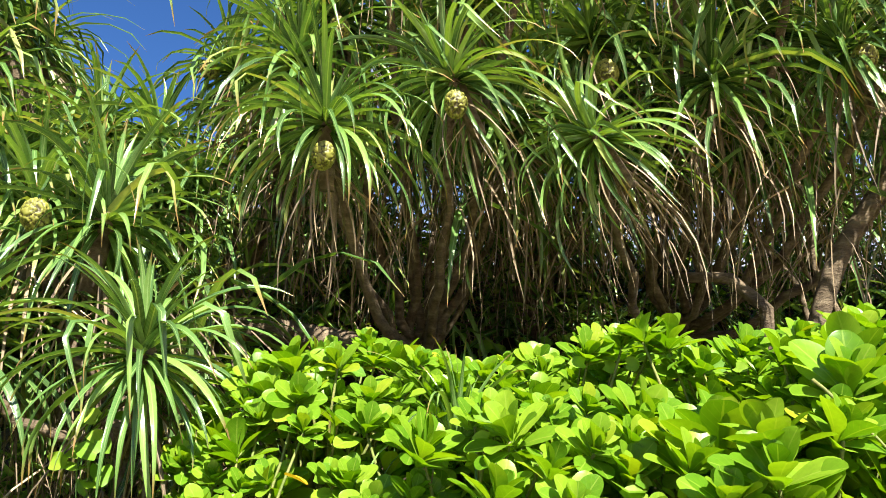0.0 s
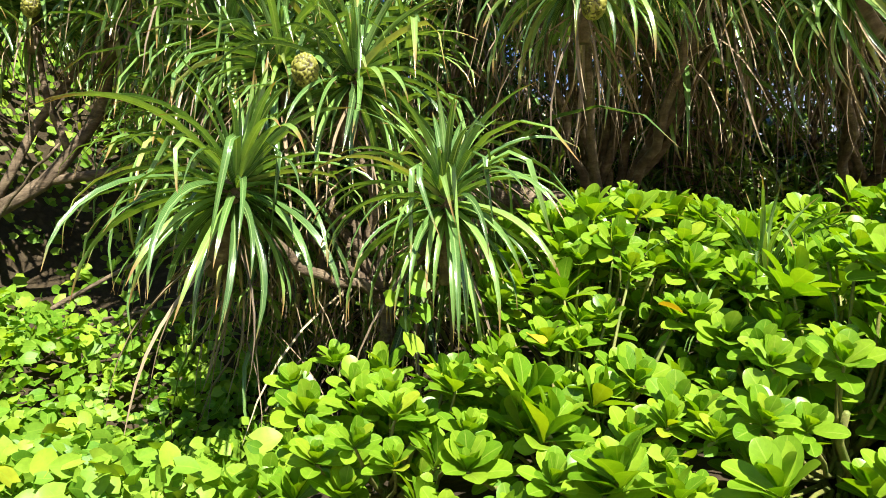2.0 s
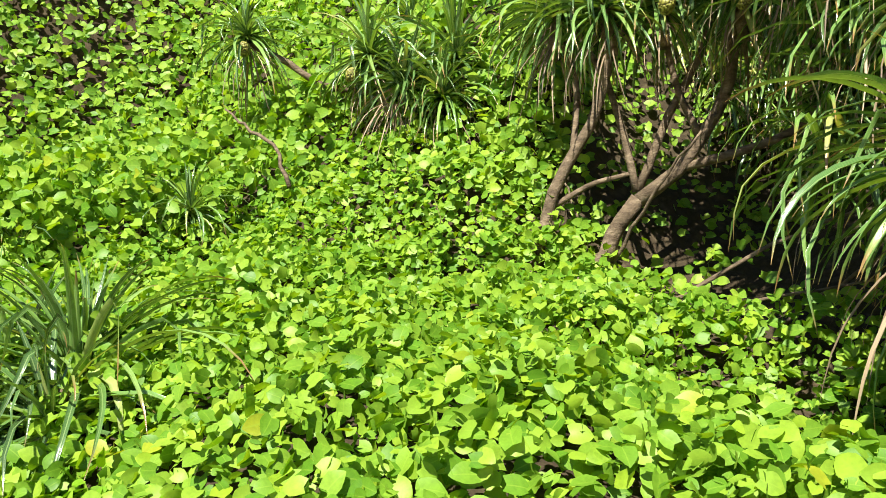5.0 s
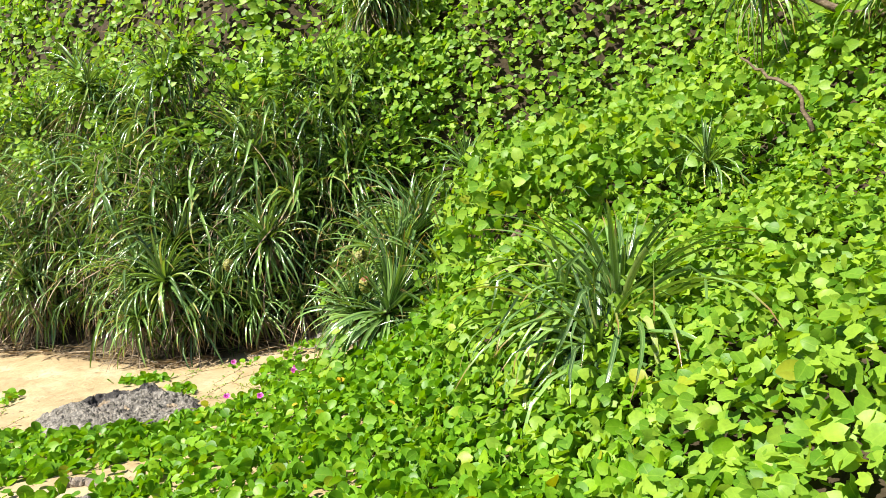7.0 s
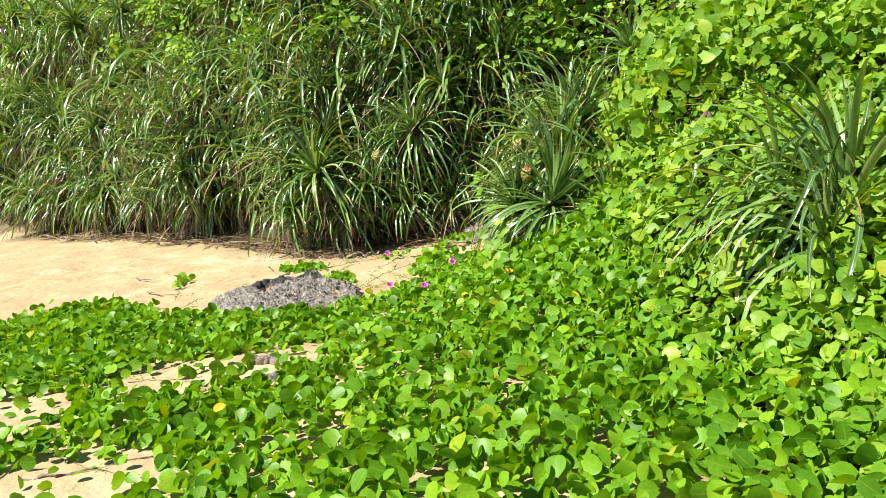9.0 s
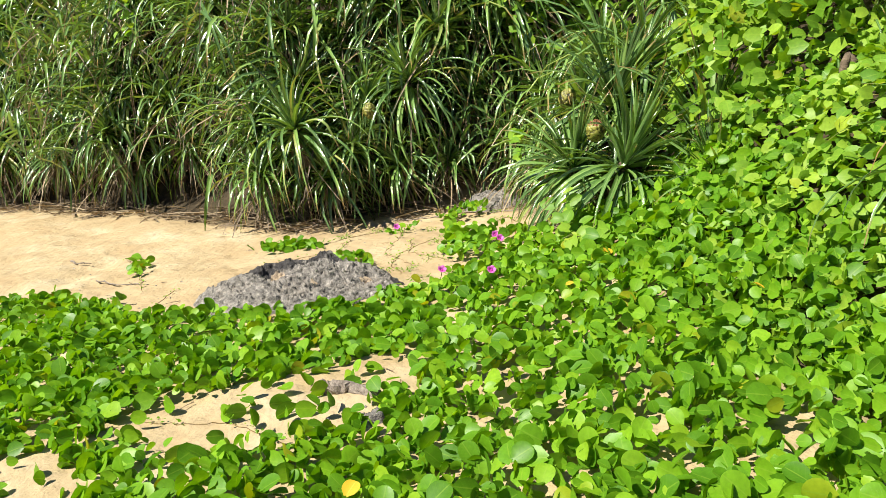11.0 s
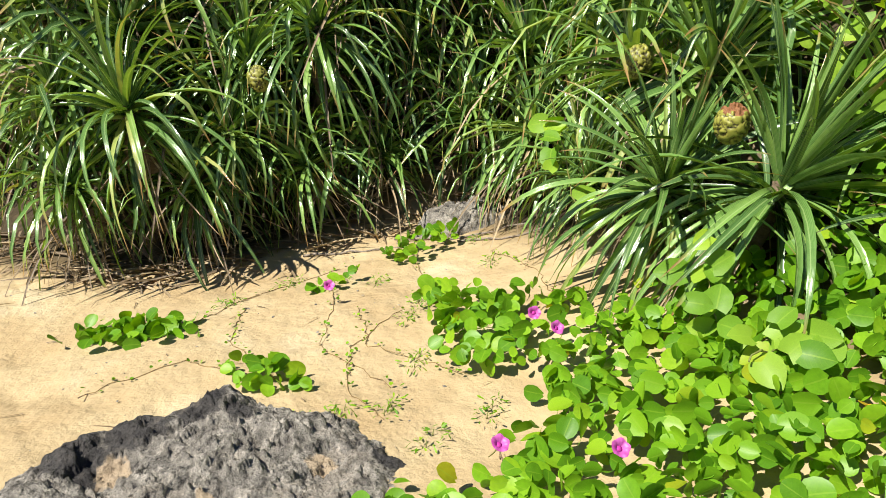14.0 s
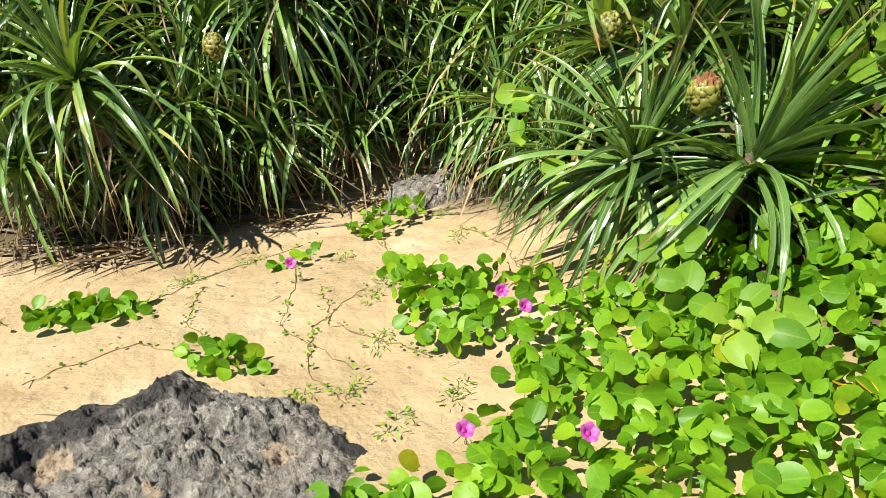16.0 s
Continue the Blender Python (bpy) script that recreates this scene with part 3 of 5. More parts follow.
def crown(parent, at, size=1.0, slim=False, near=False, lean=(0, 0), seed=0, bare=()):
    """A rosette of sword leaves on its limb; near ones have every leaf as a piece."""
    r = np.random.default_rng(1000 + seed)
    m = pose(*at, lean[0], lean[1], r.random() * 360) @ Matrix.Scale(size, 4)
    if not near:
        return part("leaf_crown", (CROWNS_SLIM if slim else CROWNS_BIG)[seed % 4], parent, m)
    heart = np.array([[0, 0, -0.42], [0, 0, -0.2], [0, 0, 0.02], [0, 0, 0.14]])
    v, f, u = tube(heart, [0.045, 0.055, 0.06, 0.012], 8, 0.05, seed)
    core = part("leaf_crown", cap_mesh("crown_heart", v, f, [M_BARK]), parent, m)
    leaves, dead = (LEAF_SLIM, DEAD_SLIM) if slim is True else (LEAF_BROAD, DEAD_BIG) if slim else (LEAF_BIG, DEAD_BIG)
    for k, a, h in crown_leaves(98 if slim is True else 132 if slim else 104, r):
        me, place = leaves[k][r.integers(4)], pose(0.03 * math.cos(a), 0.03 * math.sin(a), h, 0, 0, math.degrees(a)) @ Matrix.Scale(0.85 + 0.3 * r.random(), 4)
        if bare:
            whole = np.array(m @ place)
            pts = np.array([whole[:3, :3] @ np.array(v.co) + whole[:3, 3] for v in me.vertices])
            if any(np.min(np.linalg.norm(pts - q, axis=1)) < 0.085 for q in bare):
                continue
        part("leaf", me, core, place)
    for i in range(14 if slim else 15):
        a = r.random() * 6.28
        part("dry_leaf", dead[r.integers(5)], core, pose(0.05 * math.cos(a), 0.05 * math.sin(a), -0.12 - 0.25 * r.random(), 0, 0, math.degrees(a)) @ Matrix.Scale(0.7 + 0.45 * r.random(), 4))
    return core


def screw_pine(base, limbs, label, fruits=(), slim=False, extra=(), thick=0.07, seed=0, group="screw pines behind the beach", sag=0.22, open_side=(0.05, -0.95, -0.25), stems=True, ball=1.0):
    """base: foot on the ground. limbs: (x, y, z, size, near). fruits: (x, y, z, ripe)."""
    gz = float(ground_z(base[0], base[1]))
    tree = new("screw_pine")
    tree.location = (base[0], base[1], gz)
    tagged(tree, label, "tree", group)
    o = np.array([base[0], base[1], gz])
    r = np.random.default_rng(seed)
    hub = np.array([base[2], base[3], base[4]]) - o if len(base) > 2 else np.array([0, 0, 0.3])
    v, f, u = tube(bend((0, 0, -0.25), hub, 0.0, 7, 0.03, seed), np.linspace(thick * 1.25, thick, 7), 10, 0.06, seed)
    part("trunk", cap_mesh("trunk", v, f, [M_BARK]), tree)
    bare = [np.array(q[:3]) - o + np.array(open_side) * k for q in fruits for k in (0, 0.1, 0.2, 0.32, 0.45, 0.6)]
    for i, (x, y, z, size, near) in enumerate(limbs):
        top = np.array([x, y, z]) - o
        reach = np.linalg.norm(top[:2] - hub[:2])
        if stems:
            v, f, u = tube(bend(hub, top - (0, 0, 0.1 * size), sag * reach, 10, 0.035, seed * 9 + i), np.linspace(thick * 0.85, min(0.04, thick * 0.5), 10), 8, 0.07, seed + i)
            part("limb", cap_mesh("limb", v, f, [M_BARK]), tree)
        crown(tree, tuple(top), size, slim, near, (r.normal() * 9, r.normal() * 9), seed * 13 + i, bare)
    for x, y, z, ripe in fruits:
        q = np.array([x, y, z]) - o
        part("fruit", FRUIT_RIPE if ripe else FRUIT, tree, pose(*q, r.normal() * 20, r.normal() * 20, r.random() * 360) @ Matrix.Scale(ball, 4), "knobbly green fruit head" if not ripe else "green fruit head with brown ripe crown")
    for line, rad in extra:
        pts = np.array(line, float) - o
        t = np.linspace(0, len(pts) - 1, 10)
        p = np.column_stack([np.interp(t, range(len(pts)), pts[:, k]) for k in range(3)])
        v, f, u = tube(p, np.linspace(rad, rad * 0.75, 10), 9, 0.07, seed + 70)
        part("limb", cap_mesh("limb", v, f, [M_BARK]), tree)
    return tree


LAB = "screw pine with long arching green leaves and hanging dry ones"
# The last three crowns are added to cast shade into the hollow behind.
screw_pine((-2.9, 5.3, -2.75, 4.95, 1.75), [(-2.33, 4.18, 2.24, 1.0, True), (-3.53, 4.42, 2.36, 1.2, True), (-2.95, 4.85, 3.12, 1.1, True), (-3.45, 4.95, 3.25, 1.05, False), (-3.5, 5.1, 2.35, 1.0, False), (-3.9, 5.2, 3.5, 1.0, False), (-4.2, 5.5, 3.75, 1.0, False), (-4.2, 5.2, 4.25, 1.1, False)],
           "low bushy screw pine with arching green leaves beside the shrubs", [(-3.17, 4.50, 3.06, 0)], seed=1, thick=0.045, sag=0.04)
# The last two crowns, mostly above the view, are added to shade the trunks.
screw_pine((-1.0, 7.3, -1.15, 7.0, 2.5), [(-1.58, 4.68, 3.68, 1.0, True), (-0.82, 4.8, 4.02, 1.0, True), (-1.69, 5.5, 4.9, 1.0, True), (-1.9, 5.2, 4.4, 1.1, False), (-0.7, 5.5, 5.05, 1.2, False), (-1.2, 5.9, 4.2, 1.2, False), (-0.4, 5.7, 4.1, 1.2, False), (-1.3, 4.9, 5.55, 1.0, False), (-0.3, 4.7, 5.4, 1.0, False)],
           LAB, [(-1.54, 4.43, 3.37, 0), (-0.80, 4.47, 3.69, 0), (-1.62, 5.19, 4.62, 0)], seed=2, thick=0.055, ball=0.85,
           extra=[([(-3.0, 6.4, 2.75), (-2.2, 6.2, 2.62), (-1.5, 6.1, 2.5), (-1.0, 6.2, 2.2)], 0.11)])
# Limbs six to eight carry high crowns added to keep sun off the interior.
screw_pine((1.2, 7.6, 1.15, 7.3, 2.7), [(0.1, 5.1, 3.75, 1.0, True), (0.2, 5.6, 4.75, 1.2, False), (1.42, 5.6, 4.8, 1.2, False), (1.88, 5.3, 4.45, 1.15, False), (0.8, 6.2, 4.3, 1.2, False), (0.7, 4.9, 5.4, 1.0, False), (1.5, 4.8, 5.5, 1.0, False), (2.4, 5.0, 5.0, 1.0, False), (1.0, 5.4, 4.3, 1.15, False), (2.7, 5.6, 4.2, 1.2, False), (0.5, 5.9, 3.9, 1.1, False), (1.5, 6.1, 4.1, 1.1, False)],
           LAB, [(0.23, 5.24, 4.27, 0), (1.9, 5.1, 4.28, 0)], seed=3, thick=0.055,
           extra=[([(1.6, 6.0, 1.9), (1.77, 5.9, 2.68), (1.94, 5.78, 3.15), (2.25, 5.68, 3.6), (2.6, 5.6, 4.2)], 0.075), ([(1.5, 6.2, 1.9), (1.45, 6.0, 2.75), (1.25, 6.1, 3.0), (0.95, 6.3, 3.05)], 0.055)])
# The three 1.4 crowns are added overhead cover that darkens the pit behind.
screw_pine((-3.3, 7.4), [(-2.8, 6.5, 5.0, 1.0, False), (-4.55, 6.4, 5.25, 1.0, False), (-3.75, 6.1, 4.3, 0.95, False), (-4.3, 5.9, 4.0, 0.9, False), (-2.6, 6.6, 4.3, 0.9, False), (-3.9, 5.5, 3.55, 0.9, False), (-3.4, 5.5, 3.5, 0.9, False), (-4.3, 5.7, 3.1, 0.9, False), (-4.7, 5.9, 4.3, 0.95, False), (-2.9, 5.9, 3.7, 0.8, False), (-3.3, 6.2, 4.25, 1.0, False), (-2.3, 6.4, 4.3, 1.1, False), (-2.2, 6.6, 4.75, 1.1, False), (-4.5, 5.3, 5.0, 1.4, False), (-5.1, 5.7, 5.2, 1.4, False), (-4.3, 4.9, 5.5, 1.4, False)],
           LAB, [(-2.95, 6.3, 4.9, 0), (-4.5, 6.1, 5.1, 0)], seed=4)
screw_pine((-6.95, 5.98, -6.35, 6.33, 2.52), [(-6.2, 6.45, 4.4, 1.2, True), (-5.45, 6.5, 4.35, 1.2, True), (-6.49, 6.0, 4.3, 1.12, True), (-7.1, 6.1, 4.4, 1.15, True), (-4.95, 6.9, 4.3, 1.25, False), (-5.75, 7.0, 4.8, 1.3, False), (-7.5, 6.7, 4.8, 1.25, False)],
           "screw pine on bare forked grey-brown limbs above the vines", [(-5.85, 5.95, 4.13, 0), (-5.22, 6.03, 4.03, 0)], seed=5, thick=0.072, open_side=(0.5, -0.85, -0.3), stems=False, ball=0.9,
           extra=[([(-7.2, 5.75, 1.6), (-7.03, 5.88, 2.55), (-6.85, 5.99, 2.96), (-6.66, 6.1, 3.31), (-6.52, 6.1, 3.8), (-6.49, 6.0, 4.25)], 0.062), ([(-6.35, 6.33, 2.5), (-6.01, 6.55, 2.82), (-5.8, 6.67, 3.21), (-5.66, 6.75, 3.51), (-5.45, 6.5, 4.3)], 0.068),
                  ([(-6.01, 6.55, 2.81), (-5.66, 6.77, 2.91), (-5.39, 6.94, 3.01), (-5.07, 7.15, 3.18), (-4.95, 6.9, 4.25)], 0.046), ([(-5.89, 6.61, 3.1), (-6.04, 6.5, 3.53), (-6.2, 6.45, 4.35)], 0.036),
                  ([(-6.41, 6.4, 2.6), (-6.5, 6.33, 3.14), (-6.62, 6.25, 3.64), (-7.0, 6.15, 4.35)], 0.04), ([(-6.4, 6.41, 2.6), (-6.16, 6.55, 3.31), (-5.95, 6.8, 3.9), (-5.75, 7.0, 4.75)], 0.042),
                  ([(-7.05, 5.9, 2.45), (-6.75, 6.15, 2.68), (-6.45, 6.4, 2.78)], 0.03), ([(-6.85, 5.99, 2.96), (-7.0, 6.3, 3.7), (-7.4, 6.65, 4.7)], 0.035)])
screw_pine((-9.6, 6.6), [(-9.6, 5.75, 4.45, 1.15, False), (-9.2, 5.9, 4.1, 1.1, False), (-11.0, 4.9, 4.8, 1.0, False), (-9.0, 6.6, 4.5, 1.15, False), (-8.8, 6.2, 3.9, 1.0, False), (-10.2, 7.0, 5.3, 1.0, False), (-8.4, 7.6, 5.0, 1.0, False)],
           "screw pine rising out of vine-covered slope with dry leaves", [(-9.5, 5.4, 4.1, 0), (-10.8, 4.75, 4.55, 0)], seed=6)

# thicket behind
back_rng = np.random.default_rng(21)
for i in range(15):
    bx, by = -2.2 + 0.62 * i + back_rng.normal() * 0.3, 7.6 + back_rng.random() * 2.2
    tops = [(bx + back_rng.normal() * 0.6, by + back_rng.normal() * 0.5 - 0.3, 4.0 + 2.7 * back_rng.random(), 1.25, False) for _ in range(3)]
    screw_pine((bx, by), tops, LAB, seed=30 + i, thick=0.04)
for i in range(13):
    bx, by = -5.2 - 0.85 * i + back_rng.normal() * 0.3, 9.6 + back_rng.random() * 2.0
    g0 = float(ground_z(bx, by))
    tops = [(bx + back_rng.normal() * 0.7, by - 0.4 + back_rng.normal() * 0.5, g0 + (1.4 + 2.4 * back_rng.random()) * (0.4 if i < 3 else 1.0), 1.05, False) for _ in range(3)]
    screw_pine((bx, by), tops, LAB, seed=60 + i, thick=0.06)

# low wall of screw pines along the sand
SL = "low dense screw pine whose narrow leaves droop onto the sand"
screw_pine((-14.0, -2.7), [(-13.5, -2.75, 1.05, 1.05, True), (-13.75, -2.1, 0.85, 0.9, True), (-14.1, -3.3, 1.1, 1.0, True), (-13.5, -2.35, 0.5, 0.75, False), (-13.7, -3.2, 0.5, 0.8, False)], SL, [(-13.45, -1.86, 1.29, 0)], True, seed=101)
screw_pine((-14.4, -1.3), [(-13.95, -1.35, 1.62, 1.05, True), (-14.3, -1.0, 2.3, 1.0, False), (-14.1, -1.9, 1.35, 0.95, True), (-14.3, -0.5, 1.5, 0.9, False), (-13.75, -1.5, 0.6, 0.75, False), (-13.9, -0.85, 0.65, 0.75, False)], SL, (), True, seed=102)
wall_rng = np.random.default_rng(5)
FRONT_Y = np.array([0.4, -1.0, -2.8, -3.8, -4.5, -7.0, -11.0, -19.0])
FRONT_X = np.array([-13.9, -13.6, -13.3, -14.45, -15.1, -17.3, -19.5, -25.5])
for i in range(19):
    q = (i + 0.5) / 19
    by = 0.4 - 10.0 * q - 8.5 * q ** 3 + wall_rng.normal() * 0.06
    back = (0.0, 0.55, 0.15)[i % 3] + wall_rng.random() * 0.15
    bx = float(np.interp(-by, -FRONT_Y, FRONT_X)) - 0.35 - back
    g0 = float(ground_z(bx, by))
    tops = []
    for k in range(2 + i % 2 + (i % 3 == 0)):
        up = 0.62 + 0.66 * k + 0.5 * (back > 0.5)
        tops.append((bx - 0.16 * k + wall_rng.normal() * 0.12, by + wall_rng.normal() * 0.16, g0 + up + wall_rng.normal() * 0.1, 0.85 + 0.3 * wall_rng.random(), False))
    if by < -3.4:
        tops = [(a, b, c + 0.32 + 0.25 * (i % 2), e, g) for a, b, c, e, g in tops]
    if -3.6 < by < -0.6:
        tops = [(a - 0.3, b, c + 0.35, e, g) for a, b, c, e, g in tops[1:]]
    screw_pine((bx - 0.3, by), tops, SL, (), True, seed=120 + i, thick=0.045)
for i in range(10):
    by = -5.6 - 0.72 * i + wall_rng.normal() * 0.1
    bx = float(np.interp(-by, -FRONT_Y, FRONT_X)) - 0.5 - 0.5 * (i % 2)
    g0 = float(ground_z(bx, by))
    tops = [(bx - 0.25 * k + wall_rng.normal() * 0.15, by + wall_rng.normal() * 0.2, g0 + 0.9 + 0.75 * k + wall_rng.normal() * 0.15, 0.95 + 0.3 * wall_rng.random(), False) for k in range(4)]
    screw_pine((bx - 0.3, by), tops, SL, (), True, seed=190 + i, thick=0.045)
for i in range(17):
    by = 0.6 - 0.8 * i + wall_rng.normal() * 0.15
    bx = float(np.interp(-by, -FRONT_Y, FRONT_X)) - 1.9 - 0.5 * wall_rng.random()
    g0 = float(ground_z(bx, by))
    tops = [(bx + wall_rng.normal() * 0.25, by + wall_rng.normal() * 0.35, max(g0 + 0.6, 1.7 + 0.7 * k) + wall_rng.normal() * 0.2, 0.95 + 0.3 * wall_rng.random(), False) for k in range(5)]
    screw_pine((bx - 0.2, by), tops, "tall screw pine standing behind the low drooping ones", (), True, seed=170 + i, thick=0.05)

RL = "young screw pine with stiff glossy sword leaves beside the morning glory"
screw_pine((-10.95, 0.45), [(-10.68, 0.31, 0.86, 0.95, True), (-11.12, -0.02, 0.80, 0.8, True), (-11.45, 0.45, 1.36, 0.95, True), (-10.75, 1.05, 1.05, 0.95, True), (-10.1, 0.95, 0.75, 0.7, True), (-11.6, 0.75, 1.75, 0.95, False)], RL, [(-10.77, 0.08, 1.18, 1), (-11.5, 0.02, 1.45, 0)], "broad", seed=140, thick=0.05, open_side=(0.9, -0.38, 0.15))
screw_pine((-12.1, 0.6), [(-12.0, 0.35, 1.35, 0.9, False), (-12.6, 0.7, 1.9, 0.95, False), (-13.3, 0.8, 1.7, 0.95, False), (-12.5, 0.25, 0.75, 0.8, False), (-13.1, 0.15, 0.9, 0.85, False), (-12.0, 0.05, 0.7, 0.7, False), (-13.9, -0.1, 0.95, 0.9, False), (-13.75, 0.35, 1.5, 1.0, False), (-13.6, 0.1, 0.6, 0.75, False)], SL, (), True, seed=141, thick=0.05)
TU = "clump of narrow screw pine leaves growing through the vines"
for i, (x, y, z, s, near) in enumerate([(-7.7, 1.85, 1.05, 1.2, True), (-8.15, 1.6, 0.98, 1.05, True), (-7.95, 1.95, 1.12, 1.1, True), (-7.45, 1.65, 0.9, 0.9, False), (-10.0, 3.7, 2.45, 0.7, False), (-10.3, 2.2, 1.95, 0.6, False), (-12.0, 1.7, 2.2, 0.8, False), (-13.0, 1.6, 2.6, 0.9, False), (-9.6, 1.5, 1.3, 0.5, False), (-0.80, 4.12, 1.78, 0.62, True)]):
    screw_pine((x, y + 0.05), [(x, y, z, s, near)], TU, (), True, seed=150 + i, thick=0.03, group="leaf clumps in the vines")


# ---------------- vines on the bank ----------------
def lumps(x, y, k=1.0):
    return 0.5 * np.sin(2.3 * k * x + 1.3 * np.sin(1.9 * k * y)) + 0.5 * np.sin(2.7 * k * y + 1.1 * np.sin(2.2 * k * x + 1.0))


VINE_SHAPES = [blade(1.0, 0.95, HEART, 0.16, 0.26, 0.40, 10, 0.035, i) for i in range(5)]
VINE_MID = [blade_low(1.0, 0.95, HEART, 0.16, 0.26, 0.40, 7, 0.035, i) for i in range(5)]
VINE_FAR = [blade_low(1.0, 0.95, HEART, 0.14, 0.28, 0.40, 5, 0.03, i) for i in range(4)]
FACE = np.array([SUN.x, SUN.y, SUN.z]) * 0.45 + np.array([0, 0, 0.75])


def cover(name, label, x0, x1, y0, y1, per, size, height, shapes, mat, keep, seed, tilt=0.68, category="vine", extra_z=None, pieces=None, carpet_shapes=None, upright=1.0):
    r = np.random.default_rng(seed)
    n = int((x1 - x0) * (y1 - y0) * per)
    x, y = r.uniform(x0, x1, n), r.uniform(y0, y1, n)
    ok = r.random(n) < keep(x, y)
    x, y = x[ok], y[ok]
    n = len(x)
    h = height(x, y)
    lift = h * (0.25 + 0.75 * r.random(n) ** 0.6)
    z = ground_z(x, y) + lift + (extra_z(x, y) if extra_z else 0)
    e = 0.15
    slope = np.column_stack([(ground_z(x - e, y) - ground_z(x + e, y)) / (2 * e), (ground_z(x, y - e) - ground_z(x, y + e)) / (2 * e), np.zeros(n)])
    nrm = FACE * (1, 1, upright) + 0.5 * slope + r.normal(size=(n, 3)) * tilt
    nrm[:, 2] = np.maximum(nrm[:, 2], 0.08)
    s = size[0] + (size[1] - size[0]) * r.random(n) ** 1.2
    place = leaf_poses(np.column_stack([x, y, z]), nrm, r.uniform(0, 6.283, n), s)
    pick = r.integers(0, len(shapes), n)
    if pieces is None:
        ob = new(name, scatter(name, shapes, pick, place, [mat]))
        return tagged(ob, label, category, kind="stuff")
    cx, cy = pieces
    ob = new(name)
    ob.location = (cx, cy, float(ground_z(cx, cy)))
    tagged(ob, label, category)
    near = np.argsort((x - cx) ** 2 + (y - cy) ** 2)[:290]
    rest = np.ones(n, bool)
    rest[near] = False
    meshes = [mesh_from("leaf", v, f, [mat], u) for v, f, u in shapes]
    shift = Matrix.Translation(-ob.location)
    for i in near:
        m = Matrix([list(row) for row in place[i]] + [[0, 0, 0, 1]])
        part("leaf", meshes[int(pick[i])], ob, shift @ m)
    carpet = part("foliage", scatter("foliage", carpet_shapes, pick[rest], place[rest], [mat]), ob, shift)
    tagged(carpet, kind="stuff")
    return ob


def near_keep(x, y):
    d = bank_depth(x, y)
    open_wood = step(0.6, 1.2, np.hypot((x + 5.3) / 1.5, (y - 6.7) / 1.0))
    shrub = step(-3.3, -3.7, x) + step(3.3, 2.9, y) * step(-2.6, -3.2, x)
    return step(-0.2, 0.35, d + 0.15 * lumps(x, y, 2)) * step(-2.9, -3.3, x + 0.25 * lumps(x, y, 2.0)) * np.clip(shrub, 0, 1) * (0.35 + 0.65 * open_wood)


def vine_height(x, y):
    d = bank_depth(x, y)
    return 0.12 + 0.30 * step(0.2, 1.6, d) + (0.18 * lumps(x, y, 0.9) + 0.15 * lumps(x + 2, y, 2.6)) * step(0.3, 1.5, d)


bank_vine = cover("bank_vine", "bright green broad-leaved vine blanketing the sandy bank", -10.2, -2.6, 0.0, 6.2, 630, (0.045, 0.108), vine_height, VINE_SHAPES, M_VINE, near_keep, 1, 0.85, pieces=(-4.9, 2.6), carpet_shapes=VINE_MID, upright=0.8)
cover("hill_vine", "heart-leaved vine climbing over the back slope", -18.5, -7.5, -1.5, 12.5, 500, (0.065, 0.155), lambda x, y: 0.3 + 0.45 * step(0.5, 3, bank_depth(x, y)) + 0.25 * lumps(x, y, 0.8) + 0.28 * lumps(x, y + 1, 2.3) + 0.6 * np.exp(-((x + 11.0) ** 2 + (y - 1.7) ** 2) / 1.2), VINE_FAR, M_VINE,
      lambda x, y: step(0.3, 1.2, bank_depth(x, y)) * step(14.5, 13.0, bank_depth(x, y)) * (1 - step(-10.4, -9.6, x) * step(6.4, 5.6, y)) * np.clip(0.9 + 0.25 * lumps(x, y, 1.3), 0, 1) * (0.8 + 0.2 * step(-2.5, 0.5, y)), 2, 1.0, upright=0.4)
cover("far_vine", "far bank of heart-leaved vines behind the screw pines", -38.0, -15.0, -24.0, 1.5, 150, (0.13, 0.22), lambda x, y: 0.5 + 0.3 * lumps(x, y, 0.8) + 0.35 * lumps(x, y, 2.0), VINE_FAR, M_VINE,
      lambda x, y: step(0.8, 1.8, bank_depth(x, y)) * step(14.5, 13.5, bank_depth(x, y)) * np.clip(0.8 + 0.5 * lumps(x, y + 0.5, 1.1), 0.4, 1), 8, 0.9, upright=0.4)


